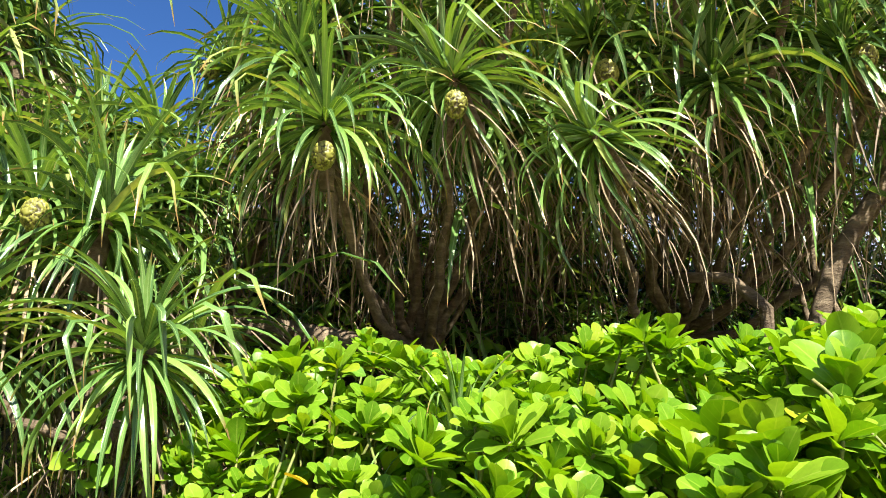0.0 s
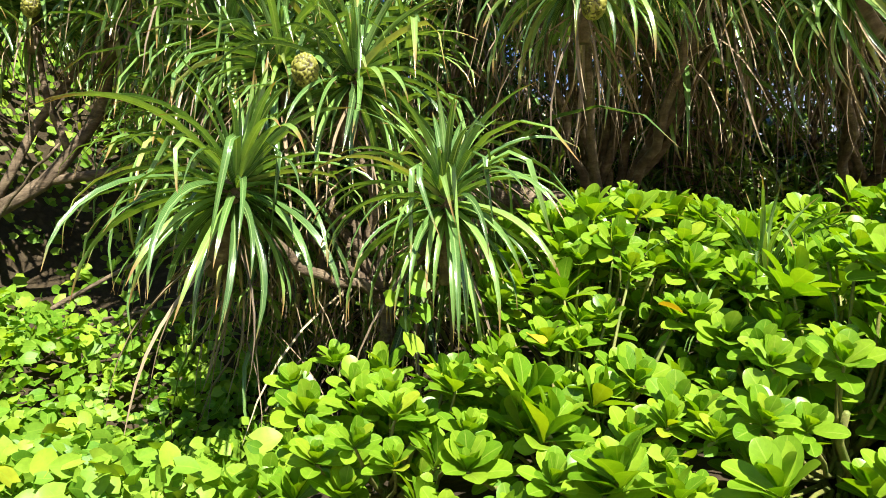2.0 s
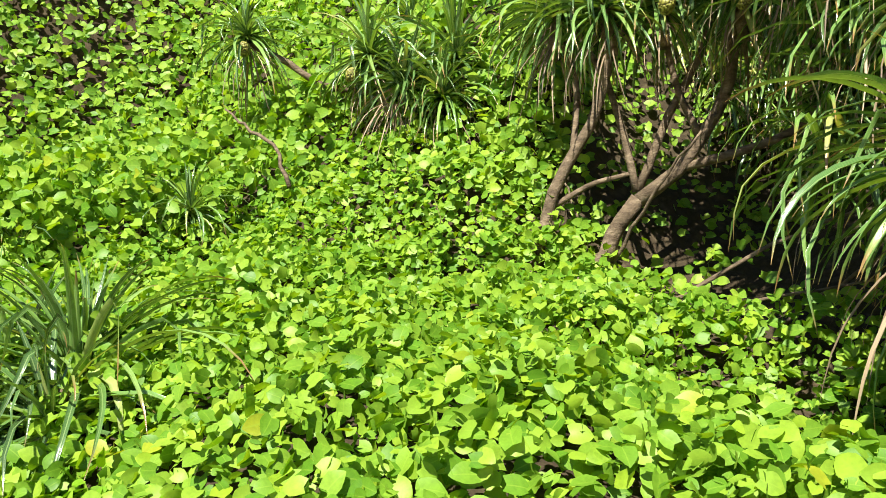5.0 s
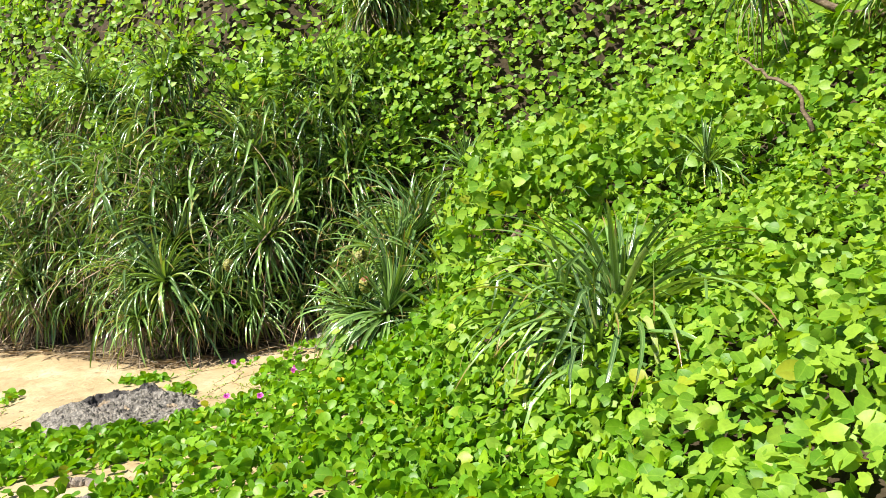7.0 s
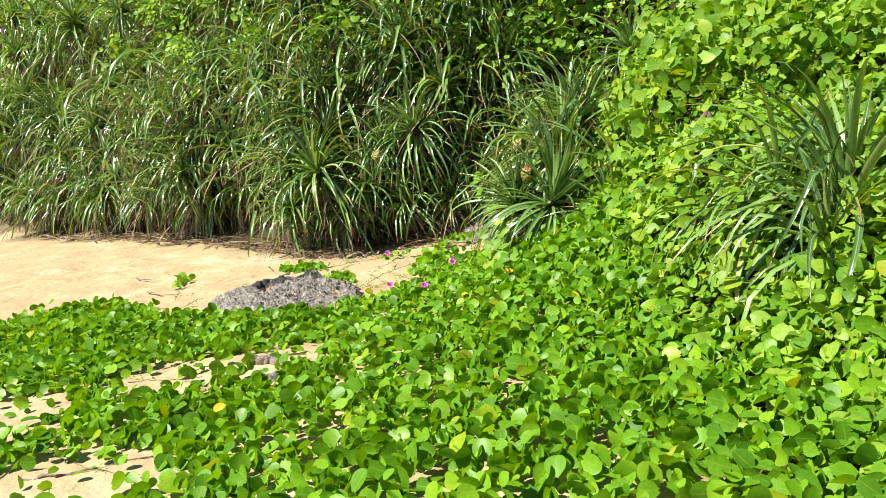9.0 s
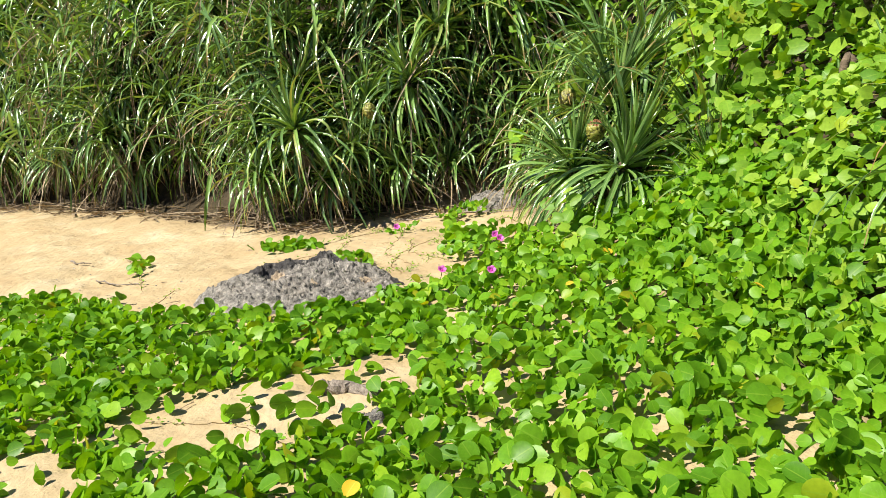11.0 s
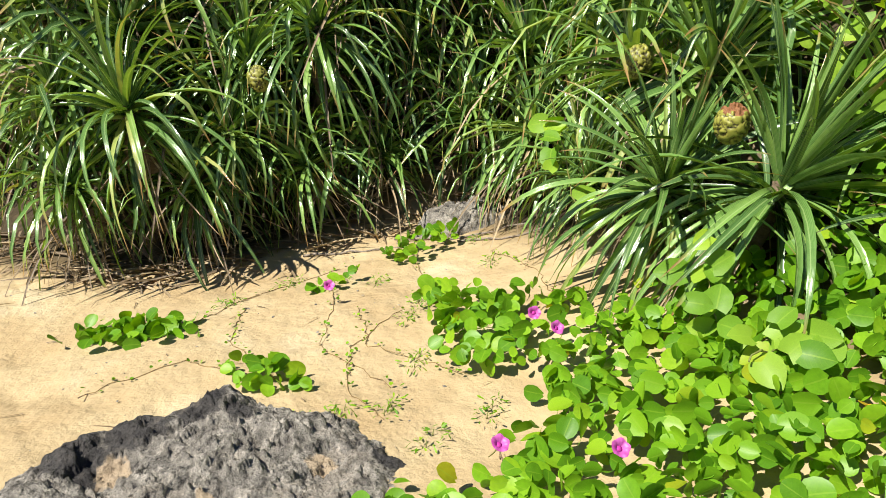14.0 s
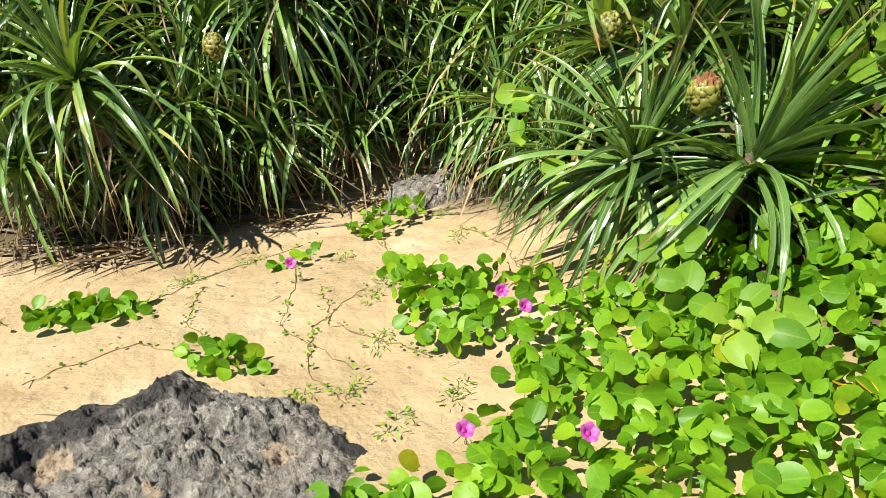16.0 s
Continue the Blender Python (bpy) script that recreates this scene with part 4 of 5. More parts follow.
def thicket_vine():
    """Climbing leaves hung over the top of the low screw pines."""
    r = np.random.default_rng(93)
    n = 15000
    y, z = r.uniform(-8.5, 1.6, n), r.uniform(1.9, 5.2, n)
    ok = (lumps(y, z + 0.4, 1.5) + 0.5 * lumps(y + 4, z, 3.6) + 0.9 * step(2.3, 4.2, z) + 1.0 * step(-1.5, -0.2, y) - 1.05 > r.normal(size=n) * 0.25) & (z > 2.9 - 0.95 * step(-1.8, -0.6, y))
    y, z = y[ok], z[ok]
    n = len(y)
    x = np.interp(-y, -FRONT_Y, FRONT_X) - 0.85 + 0.45 * step(-1.2, 0.0, y) - 0.4 * (z - 1.5) + 0.3 * lumps(y, z, 1.3) + 0.4 * r.normal(size=n)
    nrm = np.array([0.55, -0.45, 0.5]) + r.normal(size=(n, 3)) * 0.55
    place = leaf_poses(np.column_stack([x, y, z]), nrm, r.uniform(0, 6.283, n), r.uniform(0.07, 0.14, n))
    ob = new("thicket_vine", scatter("thicket_vine", VINE_FAR, r.integers(0, 4, n), place, [M_VINE]))
    tagged(ob, "heart-leaved vine climbing over the tops of screw pines", "vine", kind="stuff")


thicket_vine()
cover("slope_vine", "vine leaves scattered under the screw pines", -8.8, 4.5, 6.0, 12.5, 160, (0.07, 0.12), lambda x, y: 0.5 + 0.3 * lumps(x, y), VINE_FAR, M_VINE,
      lambda x, y: (0.45 + 0.55 * step(-5.5, -7.5, x)) * (0.5 + 0.5 * step(0.6, 1.2, np.hypot((x + 5.3) / 1.6, (y - 6.9) / 1.1))), 3, 0.6, upright=0.5)


def tangle(name, label, boxes, seed):
    """Sword leaves and dry strands filling the depth of the thicket."""
    r = np.random.default_rng(seed)
    shapes = [g[i] for g in SLIM_FAR[2:] for i in (0, 2)] + SLIM_FAR_DEAD
    green = len(shapes) - len(SLIM_FAR_DEAD)
    pos, pick = [], []
    for x0, x1, y0, y1, z0, z1, n, dry in boxes:
        p = r.uniform((x0, y0, z0), (x1, y1, z1), (n, 3))
        p[:, 2] = np.maximum(p[:, 2], ground_z(p[:, 0], p[:, 1]) + 0.5)
        pos.append(p)
        pick.append(np.where(r.random(n) < dry, green + r.integers(0, 5, n), r.integers(0, green, n)))
    pos, pick = np.concatenate(pos), np.concatenate(pick)
    a, sz = r.uniform(0, 6.283, len(pos)), r.uniform(0.6, 1.25, len(pos))
    m = np.zeros((len(pos), 3, 4))
    m[:, 0, 0], m[:, 0, 1], m[:, 1, 0], m[:, 1, 1], m[:, 2, 2] = np.cos(a) * sz, -np.sin(a) * sz, np.sin(a) * sz, np.cos(a) * sz, sz
    m[:, :, 3] = pos
    live, gone = pick < green, pick >= green
    ob = new(name, scatter(name, shapes[:green], pick[live], m[live], [M_PALM]))
    tagged(ob, label, "thicket", kind="stuff")
    ob2 = new("dry_strands", scatter("dry_strands", shapes[green:], pick[gone] - green, m[gone], [M_DEAD]))
    tagged(ob2, "thin brown dry leaf strands hanging in the thicket", "thicket", kind="stuff")


# Boxes above 4.7 m at y under 7.5: canopy added to shade the trunks.
tangle("thicket_leaves", "tangled screw pine leaves in the thicket, some added to shade it", [
    (-3.0, 6.0, 7.6, 9.4, 2.2, 3.2, 800, 0.35), (-3.0, 0.0, 7.6, 9.4, 3.2, 4.1, 280, 0.4), (-3.0, 6.0, 7.6, 9.4, 4.1, 6.8, 2000, 0.3), (-2.4, 3.2, 5.4, 6.9, 3.4, 4.4, 560, 0.8), (0.2, 3.4, 4.7, 6.6, 4.7, 6.4, 480, 0.1), (-2.6, 1.0, 5.6, 7.4, 5.0, 6.4, 500, 0.1), (-8.8, -2.6, 9.0, 10.6, 2.2, 5.0, 1700, 0.2),
    # The last two boxes are added behind the low wall to block light inside.
    (-12.5, -8.0, 8.2, 10.5, 4.0, 7.0, 900, 0.15), (-3.6, -2.2, 5.4, 6.2, 1.2, 2.6, 260, 0.6), (-3.9, -2.1, 4.9, 5.3, 1.5, 2.9, 200, 0.7), (-4.6, -2.6, 5.2, 6.0, 2.4, 4.0, 500, 0.15), (-7.5, -3.2, 8.8, 9.8, 1.8, 4.4, 1300, 0.3), (-3.0, 6.0, 8.5, 10.5, 1.8, 3.1, 1200, 0.3), (-14.6, -13.65, -3.5, -0.7, 0.4, 1.3, 130, 0.12), (-15.4, -14.3, -1.7, -0.3, 2.9, 4.0, 170, 0.15), (-15.3, -14.2, -4.0, 0.6, 0.4, 3.2, 900, 0.3), (-17.5, -15.8, -7.5, -3.8, 0.4, 3.2, 700, 0.3)], 77)

# ---------------- morning glory on the sand ----------------
GLORY_SHAPES = [blade(1.0, 1.0, ROUND, 0.10, 0.34, 0.18, 9, 0.015, 50 + i) for i in range(5)]

GLORY_MID = [blade_low(1.0, 1.0, ROUND, 0.10, 0.34, 0.18, 7, 0.015, 50 + i) for i in range(5)]


def disc(x, y, cx, cy, rx, ry, a=0.0):
    c, s = math.cos(a), math.sin(a)
    u, v = (x - cx) * c + (y - cy) * s, -(x - cx) * s + (y - cy) * c
    return np.hypot(u / rx, v / ry)

BLOOMS = [(-12.19, -1.60), (-10.87, -0.73), (-11.13, -0.72), (-10.10, -1.33), (-9.89, -0.97)]


def glory_keep(x, y):
    d = bank_depth(x, y)
    wob = 0.18 * lumps(x, y, 2.2) + 0.10 * lumps(x + 3, y, 5)
    front = step(-1.55, -1.2, y + wob + 0.45 * step(-9.6, -11.0, x) * -1.6)
    front = front * step(-11.0, -10.6, x + wob * 0.6)
    band = step(-10.35, -10.0, x + wob + 0.75 * step(-3.5, -4.5, y)) * step(-5.6, -4.9, y + 0.4 * wob) * step(-1.0, -1.6, y)
    m = np.maximum(front, band)
    for cx, cy, rx, ry in ((-8.1, -2.5, 0.46, 0.80), (-6.3, -2.7, 0.55, 0.75), (-8.4, -1.95, 0.35, 0.4), (-7.5, -3.65, 0.45, 0.5)):
        m = m * np.maximum(0.10, step(0.75, 1.1, disc(x, y, cx, cy, rx, ry) + wob * 0.8))
    m = m * step(0.75, 1.1, disc(x, y, -10.42, -2.48, 0.74, 0.98) + wob * 0.8)
    for cx, cy, rx, ry, a in ((-11.3, -2.06, 0.30, 0.14, 0.5), (-12.25, -2.75, 0.20, 0.42, -0.35), (-12.85, -0.82, 0.16, 0.36, 0.35), (-12.5, -1.5, 0.10, 0.22, 0.2), (-11.6, -1.0, 0.35, 0.16, 0.1), (-11.1, -0.85, 0.40, 0.42, 0.0), (-11.9, -4.2, 0.35, 0.10, 0.3)):
        m = np.maximum(m, 0.75 * step(1.1, 0.7, disc(x, y, cx, cy, rx, ry, a)))
    edge = 0.5 * lumps(x, y, 0.9) + 0.25 * lumps(x, y, 2.4) + 0.9 * lumps(x, y + 2, 0.5) * step(-6.5, -5.0, x)
    m = m * step(-5.7, -5.2, y + 0.6 * edge + 0.25 * np.abs(x + 8)) * step(-4.2, -5.2, x + 0.9 * edge + 0.35 * (y + 1))
    for fx, fy in BLOOMS:
        m = m * step(0.07, 0.12, np.hypot(x - fx, y - fy))
    return m * step(1.6, 0.4, d)


glory = cover("morning_glory", "round-leaved beach morning glory creeping over the sand", -13.4, -3.5, -5.8, 1.8, 470, (0.045, 0.108), lambda x, y: 0.06 + 0.13 * step(-2.0, 0.0, y) + 0.03 * lumps(x, y, 1.6), GLORY_SHAPES, M_GLORY, glory_keep, 4, 0.85, "creeping plant", pieces=(-9.9, -0.7), carpet_shapes=GLORY_MID, upright=0.5)

# ---------------- naupaka shrubs ----------------
NAUP_LEAF = [blade_low(1.0, 0.56, SPOON, 0.0, 0.28, 0.42, 10, 0.015, 80 + i) for i in range(4)]


def cluster_mesh(seed):
    r = np.random.default_rng(seed)
    bits = []
    n = int(r.integers(13, 18))
    for i in range(n):
        q = i / (n - 1)
        e = math.radians(84 - 62 * q + r.normal() * 8)
        v, f, u = NAUP_LEAF[r.integers(4)]
        s = (0.085 + 0.075 * q ** 0.5) * (0.85 + 0.3 * r.random())
        c, sn = math.cos(e), math.sin(e)
        w = v * s @ np.array([[1, 0, 0], [0, c, sn], [0, -sn, c]])
        bits.append((turn_z(w, i * GOLD + r.normal() * 0.2) + (0, 0, -0.05 * q), f, u, 0))
    v, f, u, m = join(bits)
    return mesh_from("rosette", v, f, [M_NAUP], u)


CLUSTERS = [cluster_mesh(200 + i) for i in range(9)]


def shrub_top(x, y):
    z = 1.25 + 0.66 * (y - 3.0) + 0.55 * step(-1.3, 0.1, x) + 0.22 * lumps(x, y, 1.7) - 0.40 * step(-1.8, -2.5, x)
    return np.minimum(z, 2.26 + 0.13 * lumps(x + 0.4, y, 2.0))


def naupaka_shrubs():
    r = np.random.default_rng(31)
    feet = [(-2.55, 3.75), (-1.75, 3.6), (-1.55, 4.5), (-0.75, 3.5), (-0.4, 4.5), (0.35, 3.3), (0.8, 4.3), (1.7, 3.6), (1.9, 4.6)]
    spots = [[] for _ in feet]
    n = 2600
    xs, ys = r.uniform(-3.05, 2.7, n), r.uniform(2.2, 5.0, n)
    for x, y in zip(xs, ys):
        if x < -2.2 and y > 4.0 or x < -1.75 and y > 4.6 or y < 2.5 + 0.3 * float(lumps(x, 0.0, 2.0)):
            continue
        layer = r.choice([0, 0, 0.10, 0.22, 0.36, 0.55, 0.8])
        z = float(shrub_top(x, y)) - layer - 0.05 * r.random()
        g = float(ground_z(x, y))
        if z < g + 0.12:
            continue
        k = int(np.argmin([(x - a) ** 2 + (y - b) ** 2 for a, b in feet]))
        if all((x - q[0]) ** 2 + (y - q[1]) ** 2 + (z - q[2]) ** 2 > 0.0165 for q in spots[k]):
            spots[k].append((x, y, z))
    for (a, b), got in zip(feet, spots):
        g = float(ground_z(a, b))
        shrub = new("naupaka_shrub")
        shrub.location = (a, b, g)
        tagged(shrub, "glossy yellow-green naupaka shrub with spoon-shaped leaf rosettes", "shrub", "naupaka shrubs on the bank")
        limbs = []
        for i, (x, y, z) in enumerate(got):
            top = np.array([x - a, y - b, z - g])
            start = np.array([top[0] * 0.25, top[1] * 0.25, max(0.02, top[2] * 0.25)])
            v, f, u = tube(bend(start, top - (0, 0, 0.02), 0.05, 5, 0.012, i), np.linspace(0.011, 0.006, 5), 5)
            limbs.append((v, f, u, 0))
            out = Vector((0.15 + r.normal() * 0.30, -0.42 + r.normal() * 0.30, 1.0)).normalized()
            q = out.to_track_quat("Z", "Y").to_matrix().to_4x4()
            part("rosette", CLUSTERS[int(r.integers(9))], shrub, Matrix.Translation(top) @ q @ pose(0, 0, 0, 0, 0, r.random() * 360) @ Matrix.Scale((0.75 + 0.6 * r.random() ** 1.5) * (1.22 if x > -0.7 and y < 3.4 else 1.0), 4))
        for i in range(4):
            v, f, u = tube(bend((0, 0, -0.1), (r.normal() * 0.15, r.normal() * 0.15, 0.35), 0, 5, 0.02, i), np.linspace(0.02, 0.012, 5), 6)
            limbs.append((v, f, u, 0))
        v, f, u, m = join(limbs)
        part("branched_stem", cap_mesh("branched_stem", v, f, [M_STEM]), shrub)


naupaka_shrubs()
cover("shrub_vine", "small round vine leaves threading through the naupaka shrubs", -3.0, 2.7, 2.5, 4.9, 190, (0.05, 0.085), lambda x, y: np.maximum(shrub_top(x, y) - ground_z(x, y) - 0.06, 0.1), VINE_MID, M_VINE,
      lambda x, y: np.clip(0.45 + 0.7 * lumps(x + 1, y, 1.9), 0.05, 1) * (1 - step(-2.0, -2.3, x) * step(3.9, 4.1, y)), 14, 0.75)


# ---------------- rocks and driftwood ----------------
def rock(name, label, cx, cy, rx, ry, h, turn, seed, n=90, peak=(0, 0), humps=(), crust=(), fill=()):
    """A pitted slab of reef limestone sunk in the sand."""
    g = float(ground_z(cx, cy))
    v = []
    for j in range(n + 1):
        for i in range(n + 1):
            u, w = 2 * i / n - 1, 2 * j / n - 1
            px, py = u * math.sqrt(1 - w * w / 2), w * math.sqrt(1 - u * u / 2)
            rr = math.hypot(px, py)
            th = math.atan2(py, px)
            rim = 1 + 0.13 * noise.noise((math.cos(th) * 1.6 + seed, math.sin(th) * 1.6, 3.1)) + 0.07 * noise.noise((math.cos(th) * 5 + seed, math.sin(th) * 5, 1.7))
            x, y = px * rx * rim, py * ry * rim
            top = max(0.0, 1 - rr ** 2.4) ** 0.6
            lean = 1 + 0.55 * (px * peak[0] + py * peak[1])
            z = h * top * lean
            rough = noise.fractal((x * 2.2 + seed, y * 2.2, 0.5), 0.8, 2.1, 5)
            flake = 0.0
            for scale, amount in ((5.0, 0.036), (12.0, 0.030), (27.0, 0.022), (60.0, 0.011)):
                jx, jy = x + 0.02 * noise.noise((x * 12, y * 12, 1.0)), y + 0.02 * noise.noise((x * 12, y * 12, 7.0))
                near, spots = noise.voronoi(Vector((jx * scale + seed, jy * scale, 1.0)))
                tip = noise.noise_vector(spots[0] * 3.7)
                flake += amount * (tip[2] * 1.3 + 1.5 * (tip[0] * (jx * scale + seed - spots[0][0]) + tip[1] * (jy * scale - spots[0][1])) - 0.3 * max(0.0, 0.12 - (near[1] - near[0])) / 0.12)
            z += top * (h * 0.16 * rough + 0.82 * flake)
            for hx, hy, amount, wide in humps:
                z += amount * math.exp(-((x - hx) ** 2 + (y - hy) ** 2) / wide ** 2)
            ledge = z / 0.042 + 0.9 * noise.noise((x * 5 + seed, y * 5, 2.2))
            z = 0.5 * z + 0.5 * 0.042 * (z / 0.042 - ledge + math.floor(ledge) + min(1.0, max(0.0, (ledge % 1.0 - 0.7) / 0.3)))
            jig = noise.noise_vector((x * 14, y * 14, seed))
            x, y = x + 0.018 * jig[0], y + 0.018 * jig[1]
            v.append((x, y, z - 0.16 * (1 - top) ** 2 - 0.02))
    f = [(j * (n + 1) + i, j * (n + 1) + i + 1, (j + 1) * (n + 1) + i + 1, (j + 1) * (n + 1) + i) for j in range(n) for i in range(n)]
    v = np.array(v)
    me = mesh_from(name, v, np.array(f), [M_ROCK], smooth=False)
    for word, spots in (("crust", crust), ("sand_fill", fill)):
        value = np.zeros(len(v))
        for a, b, wide in spots:
            value = np.maximum(value, np.exp(-((v[:, 0] - a) ** 2 + (v[:, 1] - b) ** 2) / wide ** 2))
        me.attributes.new(word, "FLOAT", "POINT").data.foreach_set("value", value.astype(np.float32))
    ob = new(name, me)
    ob.matrix_world = pose(cx, cy, g, 0, 0, turn)
    tagged(ob, label, "rock")
    return ob


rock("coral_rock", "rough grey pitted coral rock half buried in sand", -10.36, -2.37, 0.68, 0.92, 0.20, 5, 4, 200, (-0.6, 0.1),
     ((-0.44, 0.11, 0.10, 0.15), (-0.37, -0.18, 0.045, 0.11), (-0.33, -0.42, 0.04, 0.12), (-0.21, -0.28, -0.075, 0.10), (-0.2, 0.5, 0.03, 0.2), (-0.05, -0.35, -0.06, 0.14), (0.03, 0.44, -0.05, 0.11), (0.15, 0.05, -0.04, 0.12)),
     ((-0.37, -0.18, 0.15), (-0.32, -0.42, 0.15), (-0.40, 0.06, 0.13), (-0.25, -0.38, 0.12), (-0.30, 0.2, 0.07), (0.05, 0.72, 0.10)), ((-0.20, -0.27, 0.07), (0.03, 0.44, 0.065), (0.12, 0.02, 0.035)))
rock("coral_rock", "low pale coral rock at the foot of screw pines", -13.4, -0.25, 0.30, 0.52, 0.20, 15, 9, 60)
rock("small_rock", "small pale rock on the sand among leaves", -7.85, -1.88, 0.10, 0.16, 0.09, 30, 14, 30)


def driftwood():
    x, y = -8.28, -2.2
    g = float(ground_z(x, y))
    n = 16
    t = np.linspace(0, 1, n)
    line = np.column_stack([0.14 * t + 0.015 * np.sin(9 * t), 0.36 * t, 0.035 + 0.02 * np.sin(3 * t)])
    rad = 0.042 + 0.010 * np.sin(5 * t + 1) - 0.03 * (t > 0.95) - 0.035 * (t < 0.05)
    v, f, u = tube(line, rad, 14, 0.09, 3)
    ob = new("driftwood_log", cap_mesh("driftwood_log", v, f, [M_DRIFT]))
    ob.data.polygons.foreach_set("use_smooth", np.zeros(len(ob.data.polygons), bool))
    ob.location = (x, y, g - 0.01)
    tagged(ob, "short weathered grey driftwood log on the sand", "log")


driftwood()


# ---------------- flowers ----------------
def flower_meshes():
    rows, cols = 7, 30
    v = []
    for i in range(rows):
        t = i / (rows - 1)
        rad = 0.004 + 0.030 * t ** 1.8
        z = 0.045 * t ** 0.75 - 0.006 * max(0, t - 0.8) * 5
        for j in range(cols):
            a = 2 * math.pi * j / cols
            k = 1 + 0.06 * t * math.cos(5 * a)
            v.append((rad * k * math.cos(a), rad * k * math.sin(a), z + 0.003 * t * math.cos(5 * a)))
    f = [(i * cols + j, i * cols + (j + 1) % cols, (i + 1) * cols + (j + 1) % cols, (i + 1) * cols + j) for i in range(rows - 1) for j in range(cols)]
    uv = np.column_stack([np.tile(np.arange(cols) / cols, rows), np.repeat(np.arange(rows) / (rows - 1), cols)])
    petal = mesh_from("petals", np.array(v), np.array(f), [M_PETAL], uv)
    cv, cf, cu = tube([(0, 0, 0.006), (0, 0, 0.018), (0, 0, 0.024)], [0.004, 0.009, 0.011], 10)
    throat = cap_mesh("throat", cv, cf, [M_THROAT])
    sv, sf, su = tube([(0, 0.012, -0.10), (0.003, 0.004, -0.05), (0, 0, 0.004)], [0.002, 0.0025, 0.004], 6)
    return petal, throat, cap_mesh("stalk", sv, sf, [M_STEM])


PETALS, THROAT, STALK = flower_meshes()
for i, (x, y, z, rx, rz) in enumerate([(-12.19, -1.60, 0.09, 55, 75), (-10.87, -0.73, 0.21, 50, 80), (-11.13, -0.72, 0.20, 62, 60), (-10.10, -1.33, 0.115, 35, 80), (-9.89, -0.97, 0.16, 45, 70)]):
    fl = new("morning_glory_flower")
    fl.matrix_world = pose(x, y, z, rx, 0, rz + 15)
    tagged(fl, "pink funnel-shaped morning glory flower with a dark throat", "flower", "morning glory flowers")
    part("petals", PETALS, fl)
    part("throat", THROAT, fl, None, "dark magenta throat")
    part("stalk", STALK, fl)


# ---------------- runners, sprigs and litter on the sand ----------------
def on_sand(p):
    return float(ground_z(p[0], p[1]) + small_waves(p[0], p[1]))


def runner(points, seed, leafy=1.0):
    """A creeping stem on the sand with pairs of tiny leaves."""
    r = np.random.default_rng(seed)
    pts = np.array(points, float)
    t = np.linspace(0, len(pts) - 1, 26)
    xy = np.column_stack([np.interp(t, range(len(pts)), pts[:, k]) for k in (0, 1)]) + r.normal(size=(26, 2)) * 0.009
    line = [(x, y, on_sand((x, y)) + 0.002 + 0.003 * r.random()) for x, y in xy]
    o = np.array(line[0])
    v, f, u = tube(np.array(line) - o, np.full(26, 0.0022), 5, 0.1, seed)
    ob = new("creeping_runner", cap_mesh("runner", v, f, [M_RUNNER]))
    ob.location = o
    tagged(ob, "thin brown creeping stem lying on the sand", "vine", "creeping stems on the sand")
    n = int(26 * leafy)
    k = r.integers(0, 26, n)
    pos = np.array(line)[k] - o + np.column_stack([r.normal(size=n) * 0.018, r.normal(size=n) * 0.018, 0.006 + 0.02 * r.random(n)])
    nrm = np.column_stack([r.normal(size=n) * 0.5, r.normal(size=n) * 0.5, np.ones(n)])
    me = scatter("small_leaves", GLORY_SHAPES, r.integers(0, 5, n), leaf_poses(pos, nrm, r.uniform(0, 6.283, n), 0.010 + 0.013 * r.random(n)), [M_GLORY])
    tagged(part("foliage", me, ob), kind="stuff")


for i, line in enumerate([[(-11.0, -1.5), (-11.6, -1.75), (-12.1, -1.6), (-12.6, -1.5)], [(-10.9, -1.15), (-11.5, -1.5), (-12.0, -1.45)], [(-11.3, -2.0), (-11.9, -2.2), (-12.4, -2.1)],
                          [(-11.2, -1.0), (-12.0, -0.95), (-12.8, -0.9), (-13.2, -0.7)], [(-11.4, -2.1), (-11.7, -2.45), (-11.55, -2.9)], [(-10.7, -1.6), (-11.1, -1.7), (-11.5, -1.6), (-11.8, -1.25)],
                          [(-11.0, -3.9), (-11.9, -4.2), (-12.5, -4.5)], [(-9.6, -3.4), (-10.2, -3.7), (-10.9, -3.6)], [(-12.1, -2.6), (-12.6, -2.1), (-12.9, -1.4)], [(-8.8, -2.3), (-9.3, -2.6), (-9.5, -3.1)],
                          [(-7.6, -2.2), (-8.0, -2.6), (-8.2, -3.1)], [(-11.2, -0.5), (-11.9, -0.35), (-12.5, -0.4)], [(-6.4, -2.2), (-6.7, -2.7), (-7.0, -3.1)]]):
    runner(line, 500 + i, 1.2)


